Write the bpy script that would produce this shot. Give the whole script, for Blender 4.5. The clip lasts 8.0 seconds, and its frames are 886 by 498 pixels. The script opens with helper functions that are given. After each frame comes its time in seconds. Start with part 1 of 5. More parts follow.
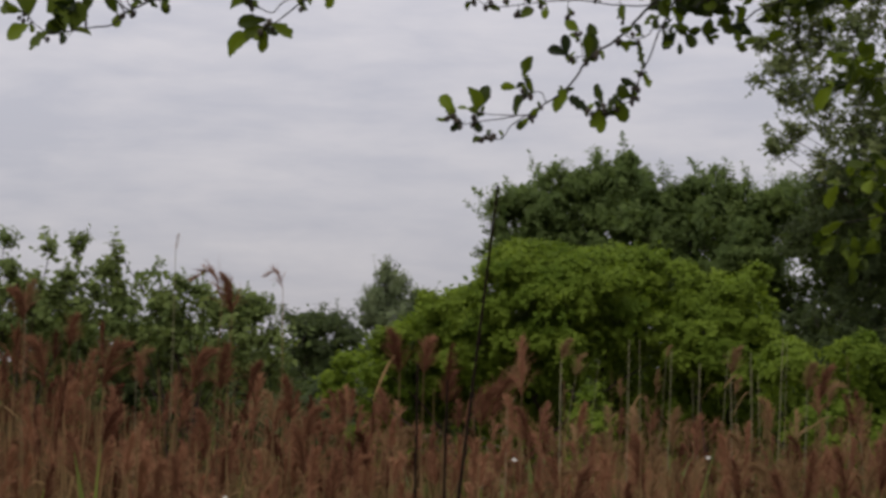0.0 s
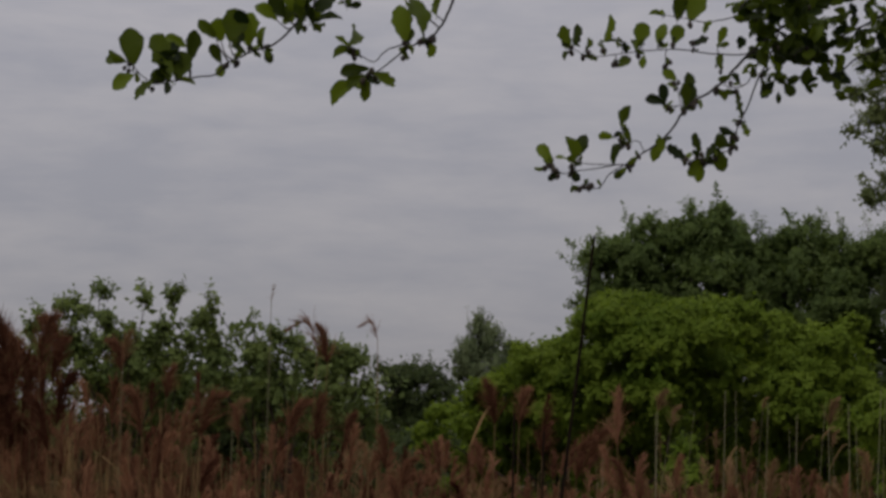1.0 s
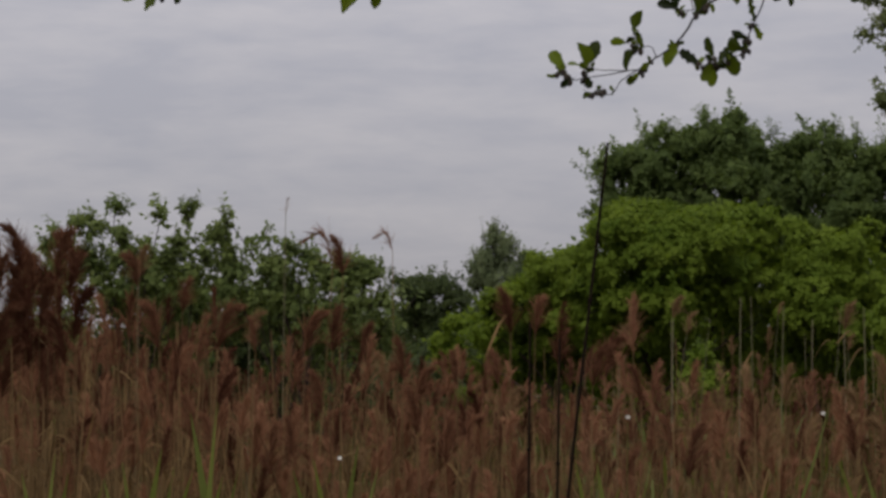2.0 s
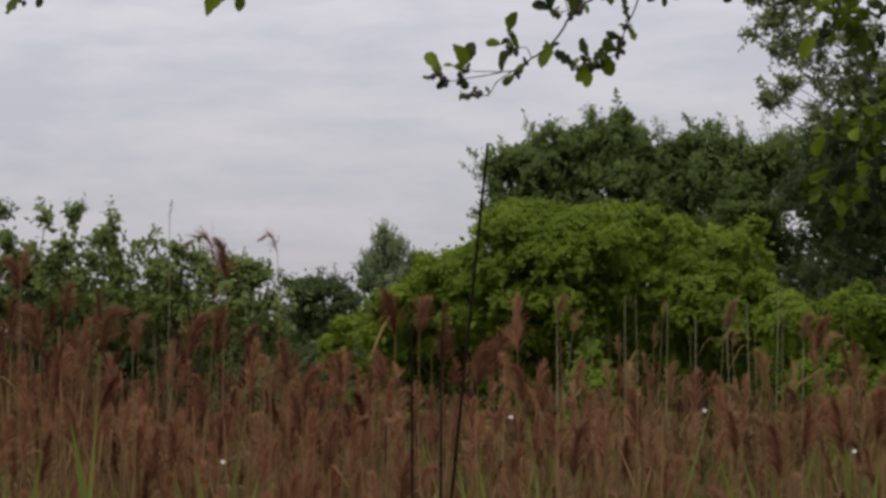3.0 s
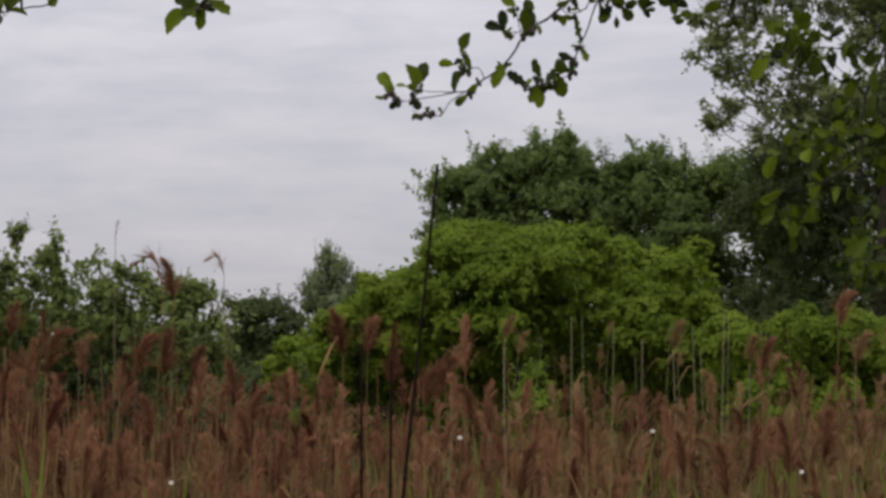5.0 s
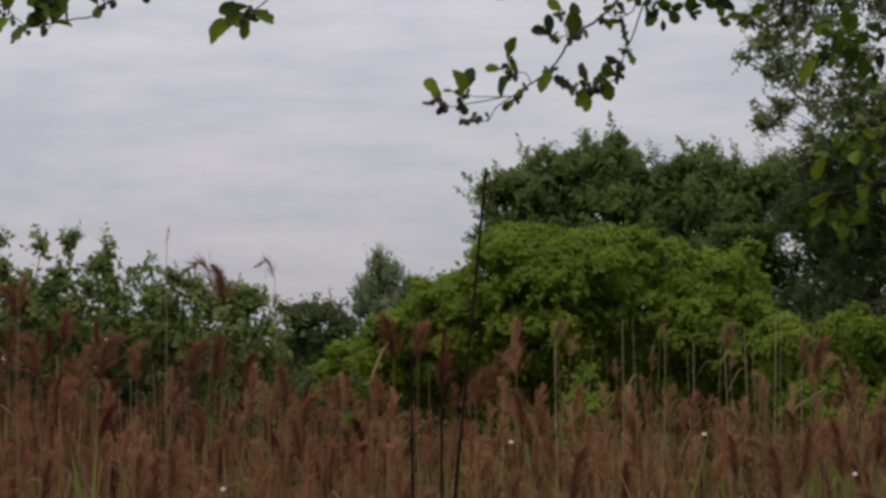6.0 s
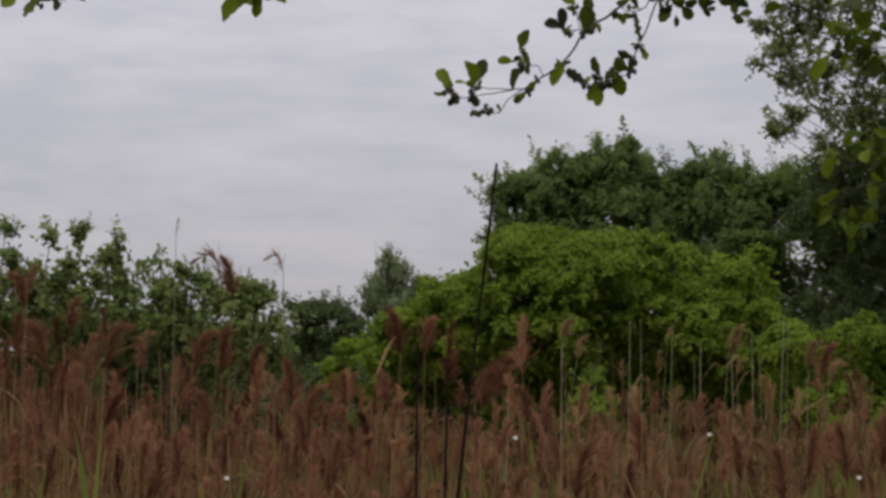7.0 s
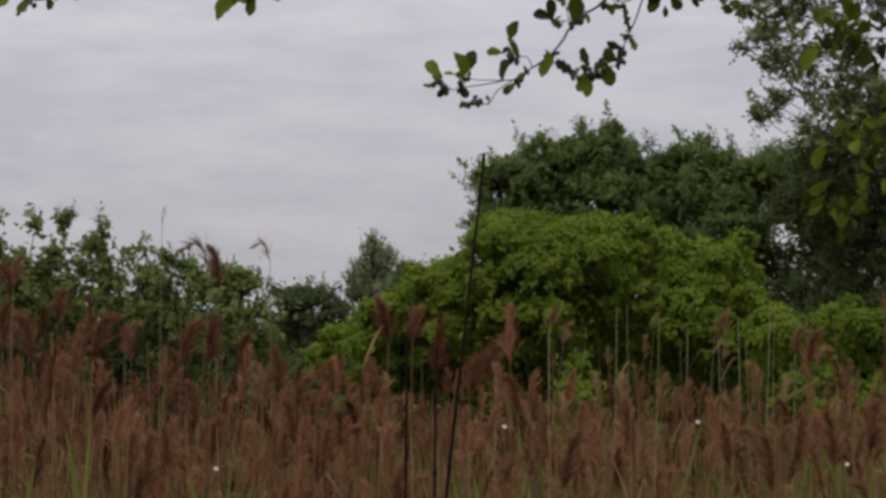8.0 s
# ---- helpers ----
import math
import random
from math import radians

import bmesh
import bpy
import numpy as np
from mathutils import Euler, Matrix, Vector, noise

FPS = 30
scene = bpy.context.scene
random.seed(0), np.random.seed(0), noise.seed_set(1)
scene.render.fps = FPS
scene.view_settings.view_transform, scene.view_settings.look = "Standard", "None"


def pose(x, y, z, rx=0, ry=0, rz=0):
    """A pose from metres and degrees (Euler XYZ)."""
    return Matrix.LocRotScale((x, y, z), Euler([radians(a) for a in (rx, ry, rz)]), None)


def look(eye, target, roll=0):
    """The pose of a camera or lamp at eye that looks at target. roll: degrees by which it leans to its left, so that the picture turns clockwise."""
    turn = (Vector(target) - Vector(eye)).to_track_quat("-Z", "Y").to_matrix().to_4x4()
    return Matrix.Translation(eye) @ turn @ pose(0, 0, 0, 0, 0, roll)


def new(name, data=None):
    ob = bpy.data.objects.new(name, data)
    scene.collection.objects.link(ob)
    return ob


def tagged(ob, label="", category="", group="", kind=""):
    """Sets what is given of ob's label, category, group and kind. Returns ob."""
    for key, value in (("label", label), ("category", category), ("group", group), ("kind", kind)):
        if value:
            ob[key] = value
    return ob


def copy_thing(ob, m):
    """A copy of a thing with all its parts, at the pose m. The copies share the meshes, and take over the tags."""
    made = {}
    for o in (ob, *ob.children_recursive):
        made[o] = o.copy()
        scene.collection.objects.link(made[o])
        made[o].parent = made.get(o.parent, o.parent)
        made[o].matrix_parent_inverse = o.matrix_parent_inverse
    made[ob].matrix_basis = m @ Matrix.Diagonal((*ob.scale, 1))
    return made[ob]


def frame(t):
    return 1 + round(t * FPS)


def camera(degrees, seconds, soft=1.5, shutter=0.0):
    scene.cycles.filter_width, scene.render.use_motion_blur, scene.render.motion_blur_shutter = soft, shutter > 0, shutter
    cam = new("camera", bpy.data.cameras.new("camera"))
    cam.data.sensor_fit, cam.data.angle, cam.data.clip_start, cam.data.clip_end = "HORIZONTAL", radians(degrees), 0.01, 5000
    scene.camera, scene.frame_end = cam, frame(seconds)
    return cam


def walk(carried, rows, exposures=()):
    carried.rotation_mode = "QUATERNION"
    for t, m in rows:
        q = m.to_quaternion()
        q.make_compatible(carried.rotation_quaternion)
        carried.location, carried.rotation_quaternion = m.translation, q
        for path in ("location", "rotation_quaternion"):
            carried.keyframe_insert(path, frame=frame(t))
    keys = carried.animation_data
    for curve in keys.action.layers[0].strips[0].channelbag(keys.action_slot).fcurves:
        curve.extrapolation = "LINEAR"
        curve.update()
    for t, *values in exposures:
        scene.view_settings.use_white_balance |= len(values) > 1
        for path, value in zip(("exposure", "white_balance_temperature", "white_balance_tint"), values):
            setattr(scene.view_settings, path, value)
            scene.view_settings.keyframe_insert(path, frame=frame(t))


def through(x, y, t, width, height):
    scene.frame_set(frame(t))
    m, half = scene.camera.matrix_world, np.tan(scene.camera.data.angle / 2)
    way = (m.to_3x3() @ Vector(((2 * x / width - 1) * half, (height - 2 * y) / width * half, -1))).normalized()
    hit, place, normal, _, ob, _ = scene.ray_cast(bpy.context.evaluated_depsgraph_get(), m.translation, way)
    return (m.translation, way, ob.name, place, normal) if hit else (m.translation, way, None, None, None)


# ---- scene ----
# ---------------------------------------------------------------- camera
cam = camera(23.045, 8.0, soft=3.2, shutter=0.25)
# seconds, x, z, turn to the right, tilt up, lean
ROWS = [
    (0.0, -0.0043, 2.6121, 0.110, 3.319, 0.968),
    (0.2, -0.0016, 2.6117, -0.962, 3.506, 0.509),
    (0.3, -0.0003, 2.6115, -1.323, 3.870, 0.224),
    (0.5, 0.0024, 2.6111, -1.766, 4.480, 0.797),
    (0.7, -0.0056, 2.6092, -2.109, 4.911, 0.678),
    (1.0, -0.0175, 2.6065, -2.356, 4.637, 1.096),
    (1.2, -0.0207, 2.5992, -2.542, 3.843, 1.111),
    (2.3, -0.0100, 2.6004, -2.507, 2.166, -0.076),
    (2.5, -0.0018, 2.5949, -1.948, 2.068, -0.163),
    (2.7, 0.0056, 2.5976, -0.614, 2.018, -0.213),
    (3.0, 0.0166, 2.6017, 0.176, 2.317, -0.399),
    (3.2, 0.0204, 2.6011, 0.201, 2.415, -0.556),
    (3.3, 0.0223, 2.6008, 0.339, 2.394, -0.281),
    (3.5, 0.0261, 2.6001, 1.125, 2.382, -0.418),
    (3.7, 0.0238, 2.6028, 2.149, 2.391, -0.394),
    (4.0, 0.0205, 2.6069, 2.604, 2.657, -0.621),
    (4.2, 0.0133, 2.6098, 2.576, 2.685, -0.660),
    (5.3, -0.0096, 2.5965, 1.096, 2.906, -0.612),
    (5.5, -0.0022, 2.6024, 0.647, 2.907, -1.015),
    (5.7, -0.0011, 2.6033, 0.422, 2.930, -0.965),
    (6.0, 0.0007, 2.6047, 0.329, 2.960, -0.803),
    (6.2, 0.0001, 2.6026, 0.152, 2.997, -0.829),
    (6.5, -0.0008, 2.5995, 0.000, 3.000, -0.261),
    (6.7, 0.0012, 2.5907, 0.001, 3.013, -0.280),
    (7.0, 0.0042, 2.5776, 0.072, 3.001, 0.461),
    (7.2, 0.0013, 2.5797, 0.182, 2.920, 0.524),
    (7.5, -0.0030, 2.5827, 0.228, 2.766, 0.446),
    (7.7, -0.0065, 2.5882, 0.279, 2.690, 0.207),
    (8.0, -0.0117, 2.5963, 0.500, 2.588, 0.151),
]


def aim(x, z, turn, tilt, lean):
    a, b = radians(turn), radians(tilt)
    eye = Vector((x, 0.0, z))
    return look(eye, eye + Vector((math.sin(a) * math.cos(b), math.cos(a) * math.cos(b), math.sin(b))), lean)


EXPOSURES = [(0.0, 0.0), (0.3, -0.1), (0.6, -0.62), (0.9, -0.74), (1.2, -0.72), (2.3, -0.16), (2.7, 0.0), (3.5, 0.2), (4.2, 0.28), (5.3, 0.05), (6.5, -0.03), (8.0, -0.05)]
walk(cam, [(t, aim(*r)) for t, *r in ROWS], EXPOSURES)

# ---------------------------------------------------------------- light
SUN_UP, SUN_ROUND = radians(52), radians(-35)
world = bpy.data.worlds.new("overcast_sky")
scene.world = world
world.use_nodes = True
wn, wl = world.node_tree.nodes, world.node_tree.links
wn.clear()


def wnode(kind, **kw):
    n = wn.new(kind)
    for k, v in kw.items():
        n.inputs[k].default_value = v
    return n


w_out = wnode("ShaderNodeOutputWorld")
w_sky = wn.new("ShaderNodeTexSky")
w_sky.sky_type, w_sky.sun_disc = "NISHITA", False
w_sky.sun_elevation, w_sky.sun_rotation = SUN_UP, SUN_ROUND
w_clear = wnode("ShaderNodeBackground", Strength=0.08)
wl.new(w_sky.outputs[0], w_clear.inputs["Color"])
w_co = wnode("ShaderNodeTexCoord")
w_sep = wnode("ShaderNodeSeparateXYZ")
wl.new(w_co.outputs["Generated"], w_sep.inputs[0])
w_map = wnode("ShaderNodeMapping", Scale=(14.0, 14.0, 62.0), Rotation=(0.0, 0.03, 0.0))
wl.new(w_co.outputs["Generated"], w_map.inputs[0])
w_n1 = wnode("ShaderNodeTexNoise", Scale=1.0, Detail=6.0, Roughness=0.58, Distortion=0.2)
wl.new(w_map.outputs[0], w_n1.inputs["Vector"])
w_ramp = wn.new("ShaderNodeValToRGB")
w_ramp.color_ramp.elements[0].position, w_ramp.color_ramp.elements[1].position = 0.33, 0.68
w_ramp.color_ramp.elements[0].color = (0.485, 0.48, 0.541, 1)
w_ramp.color_ramp.elements[1].color = (0.60, 0.577, 0.616, 1)
wl.new(w_n1.outputs[0], w_ramp.inputs[0])
w_up = wn.new("ShaderNodeMath")
w_up.operation, w_up.use_clamp = "MULTIPLY_ADD", False
w_up.inputs[1].default_value, w_up.inputs[2].default_value = 1.9, 0.82
w_clamp = wn.new("ShaderNodeClamp")
wl.new(w_sep.outputs["Z"], w_clamp.inputs[0])
wl.new(w_clamp.outputs[0], w_up.inputs[0])
w_cloud = wnode("ShaderNodeBackground")
wl.new(w_ramp.outputs[0], w_cloud.inputs["Color"])
wl.new(w_up.outputs[0], w_cloud.inputs["Strength"])
w_mix = wnode("ShaderNodeMixShader", Fac=0.93)
wl.new(w_clear.outputs[0], w_mix.inputs[1])
wl.new(w_cloud.outputs[0], w_mix.inputs[2])
wl.new(w_mix.outputs[0], w_out.inputs["Surface"])

sun_data = bpy.data.lights.new("sun", "SUN")
sun_data.energy, sun_data.angle, sun_data.color = 1.1, radians(20), (1.0, 0.96, 0.9)
sun = new("sun", sun_data)
sun.matrix_world = look((20 * math.sin(SUN_ROUND), -20 * math.cos(SUN_ROUND) * 0.4, 30), (0, 14, 0))


# ---------------------------------------------------------------- materials
def material(name, dark, light, roughness=0.6, through=0.0, source="tone", grain=40.0, grain_amount=0.25, bump=0.0, glow=(1.0, 1.0, 0.6), gloss=0.35):
    """A procedural surface between two colours. source: a per-plant tone, or the object's own chance."""
    m = bpy.data.materials.new(name)
    m.use_nodes = True
    n, l = m.node_tree.nodes, m.node_tree.links
    n.clear()
    out = n.new("ShaderNodeOutputMaterial")
    p = n.new("ShaderNodeBsdfPrincipled")
    p.inputs["Roughness"].default_value = roughness
    p.inputs["Specular IOR Level"].default_value = gloss
    if source == "tone":
        a = n.new("ShaderNodeAttribute")
        a.attribute_name = "tone"
        chance = a.outputs["Fac"]
    else:
        chance = n.new("ShaderNodeObjectInfo").outputs["Random"]
    co = n.new("ShaderNodeTexCoord")
    tex = n.new("ShaderNodeTexNoise")
    tex.inputs["Scale"].default_value, tex.inputs["Detail"].default_value = grain, 3.0
    l.new(co.outputs["Object"], tex.inputs["Vector"])
    add = n.new("ShaderNodeMath")
    add.operation = "MULTIPLY_ADD"
    add.inputs[1].default_value = grain_amount * 2
    l.new(tex.outputs[0], add.inputs[0])
    l.new(chance, add.inputs[2])
    sub = n.new("ShaderNodeMath")
    sub.operation, sub.use_clamp = "SUBTRACT", True
    sub.inputs[1].default_value = grain_amount
    l.new(add.outputs[0], sub.inputs[0])
    mix = n.new("ShaderNodeMix")
    mix.data_type = "RGBA"
    mix.inputs["A"].default_value, mix.inputs["B"].default_value = (*dark, 1), (*light, 1)
    l.new(sub.outputs[0], mix.inputs["Factor"])
    l.new(mix.outputs["Result"], p.inputs["Base Color"])
    if bump:
        b = n.new("ShaderNodeBump")
        b.inputs["Strength"].default_value, b.inputs["Distance"].default_value = bump, 0.01
        l.new(tex.outputs[0], b.inputs["Height"])
        l.new(b.outputs[0], p.inputs["Normal"])
    if through:
        tr = n.new("ShaderNodeBsdfTranslucent")
        tint = n.new("ShaderNodeMix")
        tint.data_type, tint.blend_type = "RGBA", "MULTIPLY"
        tint.inputs["Factor"].default_value = 1.0
        tint.inputs["B"].default_value = (*glow, 1)
        l.new(mix.outputs["Result"], tint.inputs["A"])
        l.new(tint.outputs["Result"], tr.inputs["Color"])
        ms = n.new("ShaderNodeMixShader")
        ms.inputs[0].default_value = through
        l.new(p.outputs[0], ms.inputs[1])
        l.new(tr.outputs[0], ms.inputs[2])
        l.new(ms.outputs[0], out.inputs["Surface"])
    else:
        l.new(p.outputs[0], out.inputs["Surface"])
    return m


M_GROUND = material("marsh_soil", (0.035, 0.03, 0.018), (0.11, 0.09, 0.05), 1.0, source="chance", grain=1.7, grain_amount=0.5, bump=0.6, gloss=0.0)
M_BARK = material("grey_bark", (0.026, 0.017, 0.013), (0.066, 0.046, 0.037), 0.9, grain=14, grain_amount=0.4, bump=0.8, gloss=0.1)
M_TWIG = material("dark_twig", (0.018, 0.014, 0.011), (0.05, 0.038, 0.028), 0.8, grain=60, grain_amount=0.3)
M_WILLOW = material("bright_willow_leaf", (0.105, 0.163, 0.018), (0.206, 0.274, 0.036), 0.65, 0.5, gloss=0.08, grain=12, grain_amount=0.12)
M_DARK = material("dark_hawthorn_leaf", (0.088, 0.132, 0.041), (0.188, 0.247, 0.074), 0.6, 0.5, gloss=0.1, grain=12, grain_amount=0.12)
# darkened to paint shade in elder and thickets; the far shrub's own colour
M_ELDER = material("deep_shade_green_leaf", (0.055, 0.078, 0.03), (0.11, 0.14, 0.053), 0.6, 0.55, gloss=0.1, grain=12, grain_amount=0.12)
M_LEFT = material("grey_green_leaf", (0.088, 0.125, 0.036), (0.225, 0.278, 0.085), 0.6, 0.42, gloss=0.12, grain=12, grain_amount=0.12)
M_POPLAR = material("poplar_leaf", (0.1, 0.13, 0.049), (0.248, 0.285, 0.11), 0.55, 0.45, gloss=0.15, grain=12, grain_amount=0.12)
# pale leaf colour carries the haze of distance; no haze is in the air
M_FAR = material("haze_paled_far_leaf", (0.115, 0.15, 0.072), (0.22, 0.26, 0.13), 0.8, 0.3, gloss=0.05, grain=12, grain_amount=0.12)
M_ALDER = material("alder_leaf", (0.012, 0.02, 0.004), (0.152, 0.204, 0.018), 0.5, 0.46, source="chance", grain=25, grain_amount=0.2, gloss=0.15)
# same leaf with a darker light end: shade put into the joined masses
M_ALDER_JOINED = material("shaded_joined_alder_leaf", (0.012, 0.022, 0.004), (0.11, 0.152, 0.013), 0.5, 0.5, source="tone", grain=25, grain_amount=0.2, gloss=0.15)
M_CONE = material("alder_cone", (0.03, 0.022, 0.014), (0.06, 0.045, 0.03), 0.8, source="chance", grain=200, bump=0.5)
M_PLUME = material("reed_plume", (0.075, 0.029, 0.017), (0.338, 0.175, 0.098), 0.95, 0.25, glow=(1, 0.85, 0.7), gloss=0.03)
M_PLUME_TAN = material("faded_reed_plume", (0.095, 0.054, 0.026), (0.315, 0.204, 0.104), 0.95, 0.25, glow=(1, 0.9, 0.7), gloss=0.03)
M_STALK = material("dry_reed_stalk", (0.074, 0.046, 0.02), (0.235, 0.152, 0.068), 0.8, grain=9, grain_amount=0.3, gloss=0.08)
M_STALK_PALE = material("bleached_reed_stalk", (0.12, 0.108, 0.058), (0.30, 0.27, 0.155), 0.8, grain=9, grain_amount=0.3, gloss=0.08)
M_STALK_DARK = material("dark_reed_stalk", (0.009, 0.006, 0.005), (0.024, 0.016, 0.011), 0.9, grain=9, grain_amount=0.3, gloss=0.02)
M_BLADE = material("dry_reed_blade", (0.078, 0.049, 0.021), (0.26, 0.168, 0.074), 0.85, 0.25, glow=(1, 0.9, 0.7), gloss=0.06)
M_GREEN = material("green_reed_blade", (0.07, 0.09, 0.014), (0.15, 0.172, 0.03), 0.5, 0.3)
M_FLOWER = material("white_petal", (0.6, 0.58, 0.5), (0.78, 0.76, 0.68), 0.6, 0.2, source="chance", glow=(1, 1, 1))


# ---------------------------------------------------------------- mesh helpers
class Sheaf:
    """Collects quads with a tone and a material slot, then makes one mesh of them."""

    def __init__(self):
        self.v, self.q, self.m, self.t, self.n = [], [], [], [], 0

    def add(self, v, q, slot=0, tone=0.5):
        v, q = np.asarray(v, float).reshape(-1, 3), np.asarray(q, int).reshape(-1, 4)
        self.v.append(v)
        self.q.append(q + self.n)
        self.m.append(np.broadcast_to(np.asarray(slot), (len(q),)))
        self.t.append(np.broadcast_to(np.asarray(tone, float), (len(v),)))
        self.n += len(v)

    def arrays(self):
        return np.concatenate(self.v), np.concatenate(self.q), np.concatenate(self.m), np.concatenate(self.t)

    def mesh(self, name, mats, smooth=True):
        v, q, mi, tone = self.arrays()
        me = bpy.data.meshes.new(name)
        me.vertices.add(len(v))
        me.vertices.foreach_set("co", v.astype(np.float32).ravel())
        me.loops.add(len(q) * 4)
        me.loops.foreach_set("vertex_index", q.astype(np.int32).ravel())
        me.polygons.add(len(q))
        me.polygons.foreach_set("loop_start", np.arange(len(q), dtype=np.int32) * 4)
        me.polygons.foreach_set("material_index", mi.astype(np.int32))
        me.polygons.foreach_set("use_smooth", np.full(len(q), smooth))
        me.attributes.new("tone", "FLOAT", "POINT").data.foreach_set("value", tone.astype(np.float32))
        for m in mats:
            me.materials.append(m)
        me.update(calc_edges=True)
        return me


def unit(a):
    a = np.asarray(a, float)
    return a / np.maximum(np.linalg.norm(a, axis=-1, keepdims=True), 1e-9)


def ribbon(path, widths, side):
    """A strip along a path, widths across it in the direction side."""
    path, side = np.asarray(path, float), np.asarray(side, float)
    off = side * (np.asarray(widths, float) / 2)[:, None]
    k = len(path)
    v = np.stack([path - off, path + off], 1).reshape(-1, 3)
    i = np.arange(k - 1) * 2
    return v, np.stack([i, i + 1, i + 3, i + 2], 1)


def tube(path, radii, sides=6):
    path, radii = np.asarray(path, float), np.asarray(radii, float)
    d = unit(np.gradient(path, axis=0))
    a = unit(np.cross(d, (0.31, 0.87, 0.12)))
    b = np.cross(d, a)
    ang = np.arange(sides) * 2 * np.pi / sides
    v = path[:, None] + radii[:, None, None] * (a[:, None] * np.cos(ang)[None, :, None] + b[:, None] * np.sin(ang)[None, :, None])
    k = len(path)
    i, j = np.meshgrid(np.arange(k - 1), np.arange(sides), indexing="ij")
    jn = (j + 1) % sides
    q = np.stack([i * sides + j, i * sides + jn, (i + 1) * sides + jn, (i + 1) * sides + j], -1)
    return v.reshape(-1, 3), q.reshape(-1, 4)


def bend(points, steps):
    """A smooth curve through a few points (Catmull-Rom)."""
    p = np.asarray(points, float)
    p = np.concatenate([[2 * p[0] - p[1]], p, [2 * p[-1] - p[-2]]])
    out = []
    for k in range(1, len(p) - 2):
        for s in np.arange(steps) / steps:
            a, b, c, d = p[k - 1], p[k], p[k + 1], p[k + 2]
            out.append(0.5 * (2 * b + (c - a) * s + (2 * a - 5 * b + 4 * c - d) * s * s + (3 * b - a - 3 * c + d) * s ** 3))
    out.append(p[-2])
    return np.array(out)


def part(name, sheaf, mats, parent, label="", smooth=True):
    ob = new(name, sheaf.mesh(name, mats, smooth))
    ob.parent = parent
    return tagged(ob, label)


def thing(name, place, label, category, group="", kind=""):
    ob = new(name)
    ob.empty_display_size = 0.2
    ob.location = place
    return tagged(ob, label, category, group, kind)


def ground_height(x, y):
    """The bank on which the watcher stands falls to the level of the reed bed."""
    s = np.clip((np.asarray(y, float) - 1.5) / 4.5, 0, 1)
    return 1.0 * (1 - s * s * (3 - 2 * s))


# ---------------------------------------------------------------- ground
rng = np.random.default_rng(3)
gx = np.concatenate([-np.geomspace(2500, 42, 14), np.linspace(-40, 40, 81), np.geomspace(42, 2500, 14)])
gy = np.concatenate([-np.geomspace(2500, 12, 14), np.linspace(-10, 70, 101), np.geomspace(74, 2500, 16)])
GX, GY = np.meshgrid(gx, gy, indexing="ij")
GZ = ground_height(GX, GY) + np.where((abs(GX) < 41) & (GY > 6.2) & (GY < 71), rng.normal(0, 0.03, GX.shape), 0) - 0.01
sh = Sheaf()
i, j = np.meshgrid(np.arange(len(gx) - 1), np.arange(len(gy) - 1), indexing="ij")
k = len(gy)
sh.add(np.stack([GX, GY, GZ], -1), np.stack([i * k + j, (i + 1) * k + j, (i + 1) * k + j + 1, i * k + j + 1], -1))
ground = new("ground", sh.mesh("ground", [M_GROUND]))
tagged(ground, "dark damp marsh soil under the reed bed", "ground", kind="structure")


# ---------------------------------------------------------------- trees and bushes
def billow(rng, lobes, number, size):
    """Smaller swellings all over the big lobes of a crown, with hollows between them."""
    lobes = np.asarray(lobes, float)
    w = lobes[:, 3] ** 2
    pick = rng.choice(len(lobes), number, p=w / w.sum())
    d = unit(rng.normal(size=(number, 3)) + (0, -0.5, 0.45))
    r = lobes[pick, 3]
    own = np.minimum(size * rng.uniform(0.65, 1.3, number), r * 0.75)
    p = lobes[pick, :3] + d * ((r - own * 0.45)[:, None]) * np.stack([np.ones(number), np.ones(number), lobes[pick, 4]], 1)
    return np.concatenate([p, own[:, None], rng.uniform(0.8, 1.1, number)[:, None]], 1)


